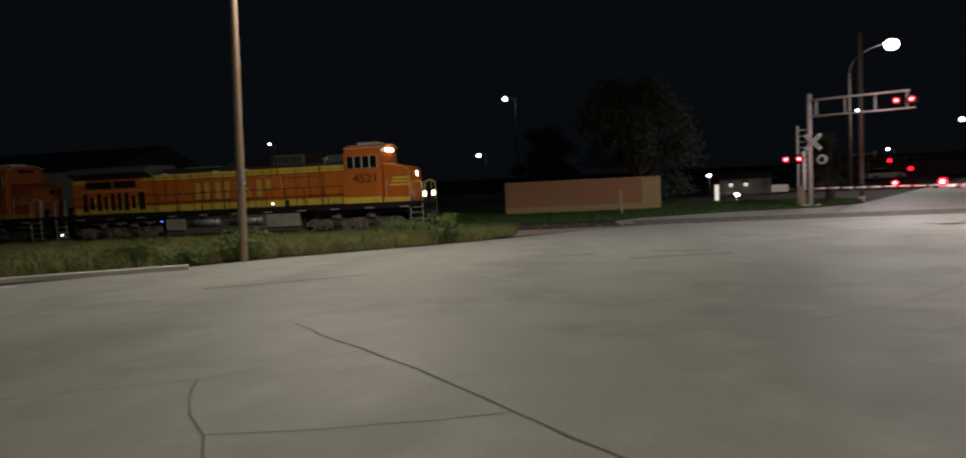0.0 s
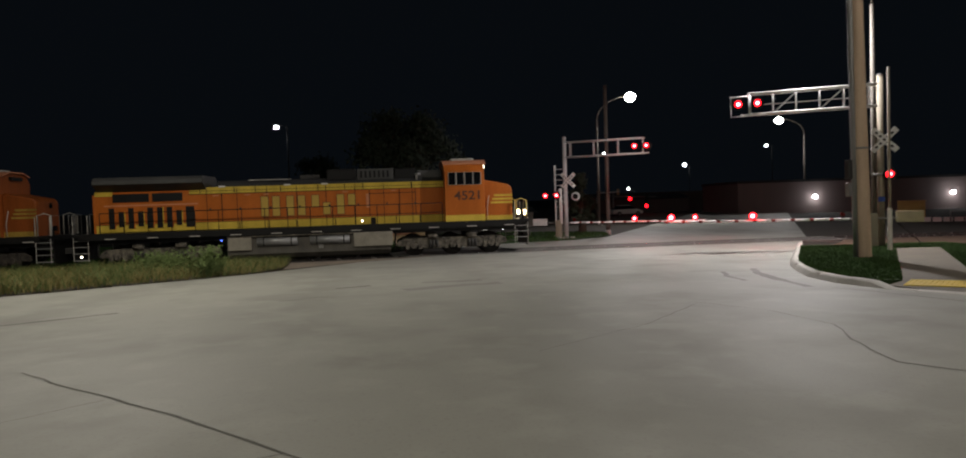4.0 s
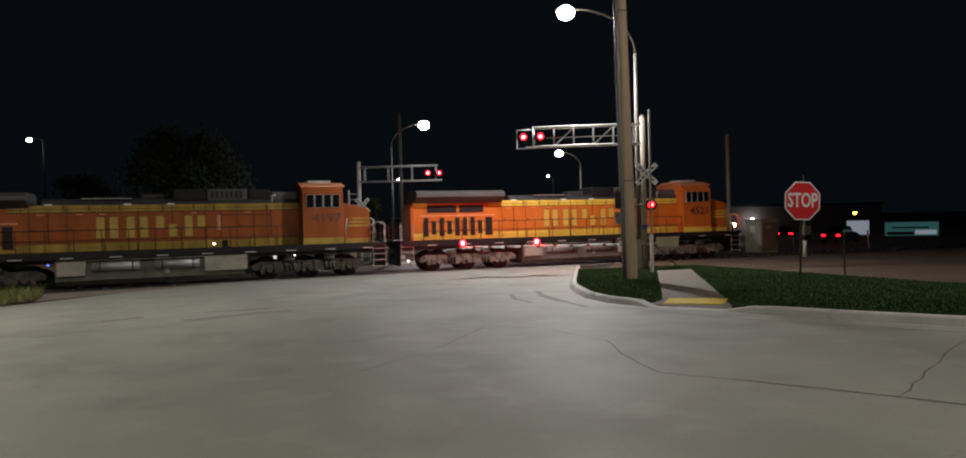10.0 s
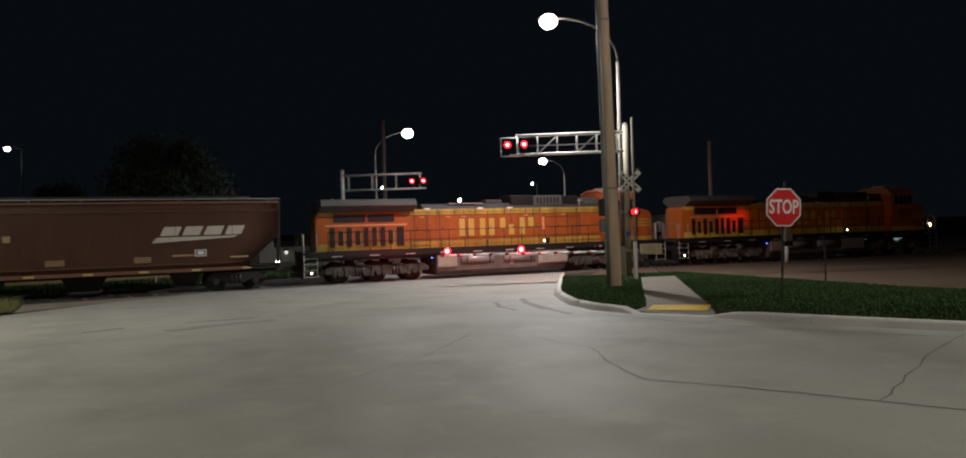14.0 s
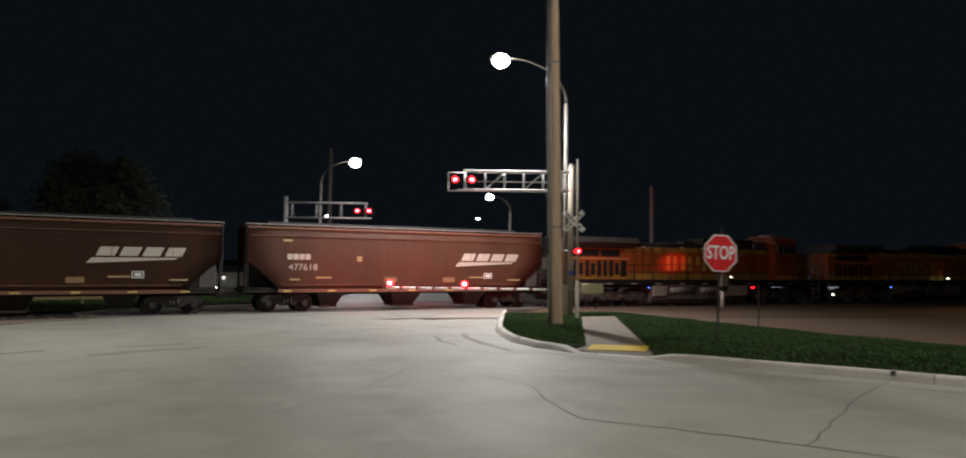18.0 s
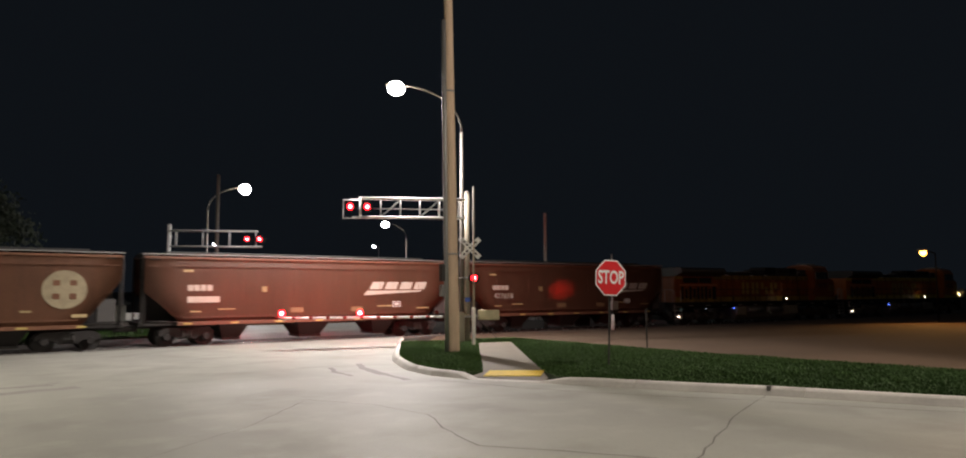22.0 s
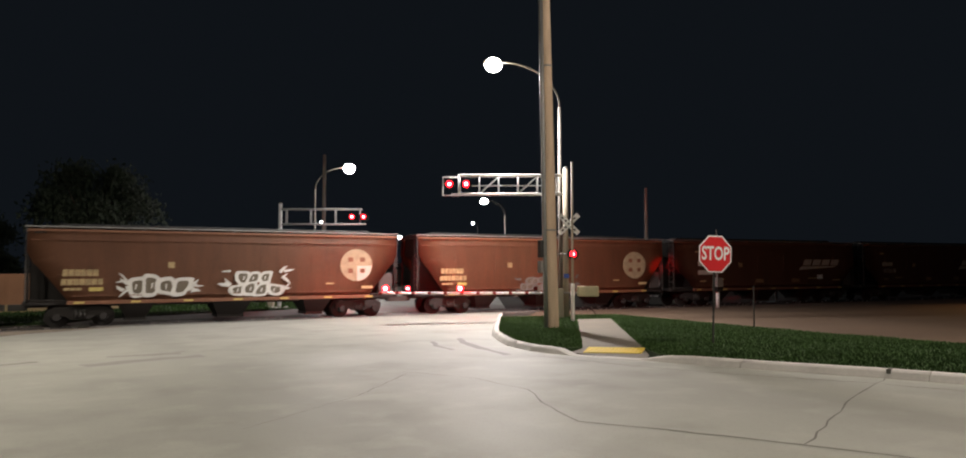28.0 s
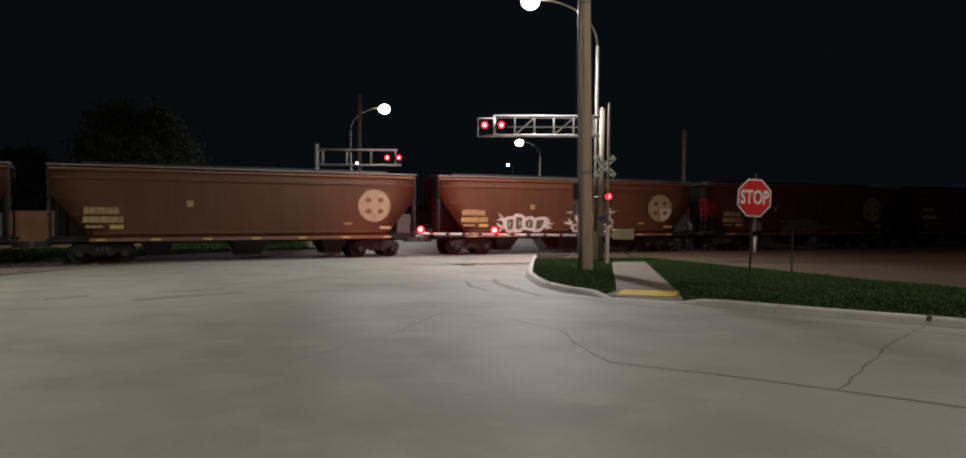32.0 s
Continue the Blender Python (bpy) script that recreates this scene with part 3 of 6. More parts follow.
trackbed = tagged(new("railway_track"), "single railway track with polished railheads through a paved crossing", "railway track", kind="structure")
for s0, s1 in ((-160, 1.0), (25.0, 160)):
    part("ballast_bed", sweep(BM(), [(-2.7, -0.12), (-1.9, -0.06), (1.9, -0.06), (2.7, -0.12)], s0, s1), BALLAST, trackbed, "dark stone ballast")
for side in (-0.75, 0.75):
    part("rail", sweep(BM(), [(side - 0.07, -0.17), (side - 0.065, -0.155), (side - 0.012, -0.14), (side - 0.012, -0.04), (side - 0.035, -0.02), (side - 0.035, 0.01), (side + 0.035, 0.01), (side + 0.035, -0.02), (side + 0.012, -0.04), (side + 0.012, -0.14), (side + 0.065, -0.155), (side + 0.07, -0.17)], -160, 160), RAIL_STEEL, trackbed)
_tie = mesh_of("tie", cube(-0.11, 0.11, -1.3, 1.3, -0.22, -0.04, bevel=0.01), TIE)
for i in range(150):
    s = -58 + i * 0.55 + (0 if i < 106 else 25.5)
    p, a = track(s)
    part("tie", _tie, TIE, trackbed, m=Matrix.Translation((p.x, p.y, 0)) @ Matrix.Rotation(a, 4, "Z"))
# concrete crossing panels between and beside the rails
for i in range(9):
    s0, s1 = 1.1 + i * 2.62, 1.1 + i * 2.62 + 2.58
    for q0, q1 in ((-0.66, 0.66), (0.83, 1.6), (-1.6, -0.83)):
        part("crossing_panel", sweep(BM(), [(q0, -0.3), (q0, 0.006), (q1, 0.006), (q1, -0.3)], s0, s1, 1.3), PANEL_CONCRETE, trackbed, "worn concrete crossing panel")


# ---- wooden poles, street lamps ----
def wood_pole(name, x, y, r0, h, lean=(0, 0), label="", wood=None):
    z = ground_z(y) - 0.1
    thing = empty(name, Matrix.Translation((x, y, z)), label, "utility pole")
    bm = BM()
    n, rings = 14, []
    for k in range(9):
        f = k / 8
        r = r0 * (1 - 0.38 * f)
        rings.append([bm.verts.new((lean[0] * f * h + r * math.cos(i * math.tau / n), lean[1] * f * h + r * math.sin(i * math.tau / n), f * h)) for i in range(n)])
    for A, B in zip(rings, rings[1:]):
        for i in range(n):
            bm.faces.new((A[i], A[(i + 1) % n], B[(i + 1) % n], B[i])).smooth = True
    bm.faces.new(rings[-1])
    part("shaft", bm, wood or POLE_WOOD, thing)
    return thing


def lamp_head(thing, m, lens=LED_WHITE, size=1.0):
    bm = BM()
    prism(bm, [(-0.42, 0.02), (-0.3, 0.12), (0.1, 0.16), (0.42, 0.1), (0.5, 0.0), (0.42, -0.06), (-0.3, -0.06)], -0.17, 0.17)
    head = part("luminaire", bm, LAMP_STEEL, thing, "grey cobra-head housing", 0.02, m)
    lensbm = BM()
    bmesh.ops.create_uvsphere(lensbm, u_segments=20, v_segments=12, radius=0.36 * size)
    for v in lensbm.verts:
        v.co.x *= 1.1
        v.co.z = v.co.z * 0.92 - 0.1
    for f in lensbm.faces:
        f.smooth = True
    part("lens", lensbm, lens, head, "glaring white lens")
    return head


def street_lamp(hx, hy, hz, px, py, name="street_lamp"):
    z = ground_z(py)
    thing = empty(name, Matrix.Translation((px, py, z)), "tall galvanised street lamp with a curved arm, lit white", "street lamp", "street lamps")
    top = hz - z
    d = Vector((hx - px, hy - py))
    part("base_flange", cube(-0.2, 0.2, -0.2, 0.2, -0.05, 0.05, bevel=0.01), GALV, thing)
    part("pole", tube(BM(), (0, 0, 0), (0, 0, top - 2.1), 0.12, 0.075, 14), LAMP_STEEL, thing)
    pts = []
    for k in range(13):
        a = k / 12 * math.pi / 2
        pts.append((d.x * 0.9 * (1 - math.cos(a)), d.y * 0.9 * (1 - math.cos(a)), top - 2.1 + 2.12 * math.sin(a)))
    pts.append((d.x, d.y, top + 0.04))
    part("arm", pipe(BM(), pts, 0.045, 10), LAMP_STEEL, thing)
    lamp_head(thing, Matrix.Translation((d.x, d.y, top)) @ Matrix.Rotation(math.atan2(d.y, d.x), 4, "Z"), size=1.0 if hy < 50 else 1.3)
    return thing


for hx, hy, hz, px, py, w in LAMPS:
    street_lamp(hx, hy, hz, px, py)
# unseen lamp post, added to carry the fill lamp behind the camera
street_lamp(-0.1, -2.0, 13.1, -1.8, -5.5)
near_pole = wood_pole("utility_pole", 14.74, 20.25, 0.225, 15.5, (-0.02, 0), "bleached brown wooden utility pole on the grass island", POLE_PALE)
part("cable_guard", pipe(BM(), [(-0.24, 0.03, 0), (-0.31, 0.03, 4), (-0.38, 0.02, 8), (-0.45, 0.01, 12)], 0.085, 8), GALV, near_pole, "grey steel cable guard")
for z, h, w in ((2.68, 0.6, 0.2), (2.15, 0.41, 0.11)):
    part("meter_box", cube(-0.49, -0.49 + w, 0.0, 0.2, z, z + h, bevel=0.015), DARK_STEEL if w > 0.15 else GALV, near_pole, "small steel box")
for z in (3.6, 9.4):
    part("strap_band", tube(BM(), (-0.02 * z, 0, z), (-0.02 * z, 0, z + 0.06), 0.235 * (1 - 0.0245 * z), n=14), GALV, near_pole, "steel strap")
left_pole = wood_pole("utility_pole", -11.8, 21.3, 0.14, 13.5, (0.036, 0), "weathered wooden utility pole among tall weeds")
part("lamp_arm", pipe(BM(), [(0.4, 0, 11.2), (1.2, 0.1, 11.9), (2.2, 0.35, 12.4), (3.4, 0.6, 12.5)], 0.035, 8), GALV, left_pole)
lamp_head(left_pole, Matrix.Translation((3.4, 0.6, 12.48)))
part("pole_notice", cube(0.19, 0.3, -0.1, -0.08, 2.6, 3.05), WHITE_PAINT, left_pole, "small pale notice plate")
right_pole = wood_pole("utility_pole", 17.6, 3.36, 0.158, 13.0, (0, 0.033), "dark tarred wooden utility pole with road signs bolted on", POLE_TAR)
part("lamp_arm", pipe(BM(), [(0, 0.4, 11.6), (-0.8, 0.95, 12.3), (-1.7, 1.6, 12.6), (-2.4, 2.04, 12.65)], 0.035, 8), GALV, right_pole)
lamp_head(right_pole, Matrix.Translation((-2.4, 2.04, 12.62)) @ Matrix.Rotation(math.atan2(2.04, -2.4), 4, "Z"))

# ---- stop sign ----
def sign_post(thing, h, r=0.024):
    part("post", cube(-r, r, -r * 0.6, r * 0.6, -0.2, h, bevel=0.006), DARK_STEEL, thing, "dark square steel post")


def octagon(r):
    return [(r * math.cos(math.pi / 8 + i * math.pi / 4), r * math.sin(math.pi / 8 + i * math.pi / 4)) for i in range(8)]


SX, SY = 13.85, 12.35
stop = empty("stop_sign", Matrix.Translation((SX, SY, ground_z(SY) + 0.1)) @ Matrix.Rotation(radians(-15), 4, "Z"), "red octagonal stop sign with white border on a leaning post", "stop sign")
stop.matrix_basis = stop.matrix_basis @ pose(0, 0, 0, 0, 2.0, 0)
sign_post(stop, 2.75)
SC = 2.25
plate = part("plate", prism(BM(), [(p[0], p[1] + SC) for p in octagon(0.494)], -0.045, -0.04), SIGN_WHITE, stop, "white reflective border")
part("red_face", prism(BM(), [(p[0], p[1] + SC) for p in octagon(0.458)], -0.049, -0.045), SIGN_RED, stop, "red face")
word("lettering", "STOP", 0.47, SIGN_WHITE, stop, pose(0, -0.051, SC), 0.002, 0.69, 0.011)

# small posts in the lawn
for x, y, h in ((19.3, 15.5, 1.5),):
    p = empty("marker_post", Matrix.Translation((x, y, ground_z(y))), "thin dark steel marker post at the lawn edge", "post")
    sign_post(p, h)

lp = empty("marker_post", Matrix.Translation((49.4, 37.5, 0.0)) @ pose(0, 0, 0, 0, -7, 0), "leaning white marker post at the back of the lot", "post")
part("post", tube(BM(), (0, 0, -0.2), (0, 0, 1.25), 0.07, 0.06, 10), WHITE_PAINT, lp)
sk = empty("wooden_stake", Matrix.Translation((0.68, 43.6, 0.0)) @ pose(0, 0, 0, 0, -3, 0), "slender wooden stake in the grass before the container", "stake")
part("stake", cube(-0.05, 0.05, -0.03, 0.03, -0.2, 1.5, bevel=0.01), POLE_PALE, sk)

# ---- road signs on the far right pole ----
zc = ground_z(3.55)
for nm, z, w, h, m_, lab in (("bike_route_sign", 3.455, 0.4, 0.57, SIGN_GREEN, "green bicycle route sign with white border"), ("chevron_sign", 2.78, 0.375, 0.78, SIGN_YELLOW, "yellow chevron sign with a black arrow")):
    t_ = empty(nm, Matrix.Translation((17.44, 3.37, z + 0.35)) @ Matrix.Rotation(radians(-78), 4, "Z"), lab, "road sign")
    part("plate", cube(-w / 2, w / 2, -0.06, -0.05, -h / 2, h / 2), WHITE_PAINT if nm[0] == "b" else m_, t_)
    part("bracket", cube(-0.025, 0.025, -0.05, 0.14, -0.04, 0.04), DARK_STEEL, t_)
    if nm[0] == "b":
        part("green_face", cube(-w / 2 + 0.02, w / 2 - 0.02, -0.064, -0.06, -h / 2 + 0.02, h / 2 - 0.02), SIGN_GREEN, t_)
        bm = BM()
        for cx in (-0.1, 0.1):
            for i in range(14):
                a, b = i * math.tau / 14, (i + 1) * math.tau / 14
                tube(bm, (cx + 0.075 * math.cos(a), -0.066, 0.02 + 0.075 * math.sin(a)), (cx + 0.075 * math.cos(b), -0.066, 0.02 + 0.075 * math.sin(b)), 0.008, n=5)
        pipe(bm, [(-0.1, -0.066, 0.02), (-0.04, -0.066, 0.13), (0.06, -0.066, 0.13), (0.1, -0.066, 0.02)], 0.008, 5)
        pipe(bm, [(-0.04, -0.066, 0.13), (0.0, -0.066, 0.02), (0.06, -0.066, 0.13), (0.05, -0.066, 0.17)], 0.008, 5)
        part("bicycle_symbol", bm, WHITE_PAINT, t_)
        part("legend_bar", cube(-0.1, 0.1, -0.067, -0.064, -0.2, -0.14), WHITE_PAINT, t_)
    else:
        part("arrow", prism(BM(), [(0.14, 0.32), (-0.02, 0.32), (-0.17, 0), (-0.02, -0.32), (0.14, -0.32), (0.0, 0)], -0.064, -0.06), BLACK_PAINT, t_)


# ---- crossing signals ----
def flasher(parent, m):
    """A red crossing lamp: round black target, hood, lit lens; faces -y of m."""
    part("target", tube(BM(), (0, 0.02, 0), (0, 0, 0), 0.255, 0.255, 20), BLACK_PAINT, parent, "round black backing disc", m=m)
    part("housing", tube(BM(), (0, 0.22, 0), (0, 0.0, 0), 0.09, 0.15, 14), BLACK_PAINT, parent, m=m)
    hood = BM()
    prev = None
    for i in range(13):
        a = radians(-10 + 200 * i / 12)
        cur = [hood.verts.new((0.165 * math.cos(a), y, 0.165 * math.sin(a))) for y in (0.0, -0.28 if 0.2 < i / 12 < 0.8 else -0.16)]
        if prev:
            hood.faces.new((prev[0], cur[0], cur[1], prev[1]))
        prev = cur
    part("hood", hood, BLACK_PAINT, parent, m=m)
    part("lens", tube(BM(), (0, -0.004, 0), (0, -0.03, 0), 0.14, 0.12, 18), RED_ON, parent, "lit red lens", m=m)
    part("lens_core", tube(BM(), (0, -0.031, 0), (0, -0.036, 0), 0.075, 0.06, 14), RED_CORE, parent, m=m)


def crossbuck(parent, m):
    for a in (45, -45):
        b = part("crossbuck_blade", cube(-0.61, 0.61, -0.012, 0.0, -0.115, 0.115, bevel=0.004), WHITE_PAINT, parent, "white reflective blade", m=m @ pose(0, -0.014 if a > 0 else 0, 0, 0, a, 0))
        for k in range(5):
            part("legend_bar", cube(-0.45 + k * 0.19, -0.34 + k * 0.19, -0.016, -0.012, -0.045, 0.045), DARK_STEEL, b)


def cantilever(name, x, y, ang, length, z_top, depth, lamps, label):
    """Mast with a truss arm that reaches over the road; ang turns the arm, local +x is outward along it."""
    z0 = ground_z(y)
    th = empty(name, Matrix.Translation((x, y, z0)) @ Matrix.Rotation(ang, 4, "Z"), label, "crossing signal", "crossing signals")
    top = z_top - z0
    part("foundation", cube(-0.45, 0.45, -0.45, 0.45, -0.2, 0.12, bevel=0.03), KERB, th)
    part("mast", tube(BM(), (0, 0, 0.1), (0, 0, top + 0.35), 0.135, 0.12, 18), MAST_PAINT if lamps else ALU, th)
    part("mast_cap", tube(BM(), (0, 0, top + 0.35), (0, 0, top + 0.42), 0.135, 0.03, 18), GALV, th)
    for yy in (-0.16, 0.16):
        part("chord", tube(BM(), (0.1, yy, top), (length, yy, top), 0.055, 0.055, 10), ALU, th, "round aluminium chord")
        part("chord", tube(BM(), (0.1, yy, top - depth), (length + (0.3 if yy < 0 else 0), yy, top - depth), 0.05, 0.05, 10), ALU, th, "round aluminium chord")
        n = 5 if lamps else 3
        for k in range(n + 1):
            xx = 0.4 + (length - 0.5) * k / n
            part("web_post", tube(BM(), (xx, yy, top), (xx, yy, top - depth), 0.028, n=8), ALU, th)
    for k in lamps:
        xx, xb = 0.4 + (length - 0.5) * k / 5, 0.4 + (length - 0.5) * (k + 1) / 5
        part("diagonal", tube(BM(), (xx, -0.16, top - 0.03), (xb, -0.16, top - depth + 0.03), 0.025, n=8), ALU, th)
    if lamps:
        part("walkway_rail", tube(BM(), (0.3, -0.16, top - depth * 0.52), (length - 0.2, -0.16, top - depth * 0.52), 0.02, n=8), ALU, th)
    return th, top


A_NEAR = math.atan2(0.5, -0.866)
near, ntop = cantilever("crossing_signal", 19.6, 25.9, A_NEAR, 4.89, 6.75, 0.85, (1, 3), "tall galvanised crossing signal with truss arm and red lamps lit")
# lamps hang in a frame at the arm's end and face back along the road
face = Matrix.Rotation(math.pi + radians(0), 4, "Z")
for xx in (4.51, 5.26):
    flasher(near, Matrix.Translation((xx, 0.3, ntop - 0.42)) @ face)
bm = BM()
pipe(bm, [(4.84, 0.2, ntop - 0.02), (4.84, 0.2, ntop - 0.92), (5.56, 0.2, ntop - 0.92), (5.56, 0.2, ntop - 0.1), (4.84, 0.2, ntop - 0.1)], 0.03, 8)
part("lamp_cage", bm, ALU, near, "bright tubular lamp cage")
crossbuck(near, Matrix.Translation((-0.12, 0.22, 4.33)) @ face)
flasher(near, Matrix.Translation((-0.29, 0.25, 2.98)) @ face)
flasher(near, Matrix.Translation((0.63, 0.25, 2.98)) @ face)
part("lamp_bracket", tube(BM(), (-0.3, 0.2, 2.98), (0.45, 0.2, 2.98), 0.04), GALV, near)
part("blue_notice", cube(-0.12, 0.12, 0.17, 0.185, 1.9, 2.1), mat("blue_notice", (0.03, 0.08, 0.35), 0.5), near, "small blue notice plate")
guard = empty("guide_post", Matrix.Translation((17.55, 22.75, ground_z(22.75))), "slender white-footed steel pole beside the signal mast", "pole")
part("pole", tube(BM(), (0, 0, 0), (0, 0, 6.55), 0.05, 0.045, 10), MAST_PAINT, guard)
part("white_sleeve", cube(-0.06, 0.06, -0.06, 0.06, 0, 1.65, bevel=0.02), mat("weathered_white", (0.8, 0.77, 0.7), 0.6), guard, "weathered white sleeve")


gw = empty("guy_wire", Matrix.Translation((20.5, 26.1, 0)), "dark stay cable running down to the dirt behind the mast", "cable")
part("cable", tube(BM(), (0, 0, 1.2), (3.9, 3.4, 0.02), 0.025, n=6), BLACK_PAINT, gw)
part("anchor", cube(3.8, 4.0, 3.3, 3.5, -0.1, 0.12, bevel=0.02), DARK_STEEL, gw)


def gate(name, x, y, zp, ang, length, tips, label, mast):
    z0 = ground_z(y)
    th = empty(name, Matrix.Translation((x, y, z0)) @ Matrix.Rotation(ang, 4, "Z"), label, "crossing gate", "crossing gates")
    part("mechanism", cube(-0.18, 0.18, -0.22, 0.22, 0.15, zp + 0.2 - z0, bevel=0.04), MAST_PAINT, th, "weathered gate motor housing")
    part("pedestal", tube(BM(), (0, 0, -0.1), (0, 0, 0.2), 0.2, 0.16, 12), KERB, th)
    part("counterweight", cube(-1.75, -0.8, -0.12, 0.12, zp - z0 - 0.16, zp - z0 + 0.3, bevel=0.05), WHITE_PAINT if y > 40 else mat("cream_counterweight", (0.55, 0.48, 0.3), 0.6), th, "pale counterweight box")
    part("support_arm", tube(BM(), (-1.0, 0, zp - z0), (0.9, 0, zp - z0), 0.05, 0.05, 8), GALV, th)
    q = 0.8
    while q < length:
        part("arm_stripe", tube(BM(), (q, 0, zp - z0), (min(q + 0.56, length), 0, zp - z0), 0.055, 0.055, 10), SIGN_WHITE, th)
        part("arm_stripe", tube(BM(), (min(q + 0.56, length - 0.01), 0, zp - z0), (min(q + 0.72, length), 0, zp - z0), 0.054, 0.054, 10), RED_BOARD, th, "red stripe")
        q += 0.72
    for q in tips:
        part("arm_lamp_housing", cube(q - 0.06, q + 0.06, -0.05, 0.05, zp - z0 + 0.06, zp - z0 + 0.12), BLACK_PAINT, th)
        globe = BM()
        bmesh.ops.create_uvsphere(globe, u_segments=14, v_segments=10, radius=0.145)
        al = part("arm_lamp", globe, RED_ON, th, "lit red arm lamp", m=Matrix.Translation((q, 0, zp - z0 + 0.2)))
        for yy in (-1, 1):
            part("lamp_core", tube(BM(), (0, yy * 0.125, 0), (0, yy * 0.15, 0), 0.085, 0.06, 12), RED_CORE, al)
    # the alternating lamp at the butt of the arm, dark at its turn
    part("arm_lamp_housing", cube(0.99, 1.11, -0.05, 0.05, zp - z0 + 0.06, zp - z0 + 0.12), BLACK_PAINT, th)
    part("unlit_arm_lamp", tube(BM(), (1.05, -0.09, zp - z0 + 0.2), (1.05, 0.09, zp - z0 + 0.2), 0.09, 0.09, 14), RED_DARK, th, "unlit dark red arm lamp")
    return th


RED_DARK = mat("unlit_red_lens", (0.12, 0.008, 0.008), 0.25, bump=0)
RED_BOARD = mat("red_board", (0.3, 0.035, 0.03), 0.5, dark=0.8, bump=0.02)
gate("crossing_gate", 19.0, 25.6, 1.45, A_NEAR, 8.0, (4.4, 7.7), "lowered red and white crossing gate with lit lamps", near)
far_sig, ftop = cantilever("crossing_signal", 11.75, 45.2, math.atan2(-0.5, 0.866), 5.14, 6.25, 0.95, (), "galvanised crossing signal beyond the track, arm over the road")
for xx in (4.57, 5.3):
    flasher(far_sig, Matrix.Translation((xx, -0.3, ftop - 0.5)))
    flasher(far_sig, Matrix.Translation((xx, 0.3, ftop - 0.5)) @ face)
crossbuck(far_sig, Matrix.Translation((0.25, -0.22, 3.8)))
for xx in (-1.29, -0.54):
    flasher(far_sig, Matrix.Translation((xx, -0.25, 2.85)))
part("bell", tube(BM(), (0.7, -0.1, 2.75), (0.7, -0.2, 2.75), 0.28, 0.26, 18), ALU, far_sig, "round steel bell")
part("bell_face", tube(BM(), (0.7, -0.2, 2.75), (0.7, -0.21, 2.75), 0.18, 0.18, 18), BLACK_PAINT, far_sig)
lad = part("ladder_post", tube(BM(), (-0.69, 0, 0), (-0.69, 0, 4.8), 0.06), ALU, far_sig, "pale ladder rail")
for k in range(8):
    part("rung", tube(BM(), (-0.69, 0, 2.1 + k * 0.35), (-0.14, 0, 2.1 + k * 0.35), 0.02, n=8), ALU, lad)
part("ladder_foot", cube(-0.82, -0.56, -0.13, 0.13, 0, 0.25, bevel=0.02), KERB, lad)
part("lower_sleeve", tube(BM(), (-0.32, -0.1, 1.0), (-0.32, -0.1, 3.3), 0.11, n=12), WHITE_PAINT, far_sig, "white mast sleeve")
gate("crossing_gate", 11.3, 45.4, 1.05, math.atan2(-0.5, 0.866), 9.2, (4.93, 8.58), "lowered red and white far crossing gate with lit lamps", far_sig)


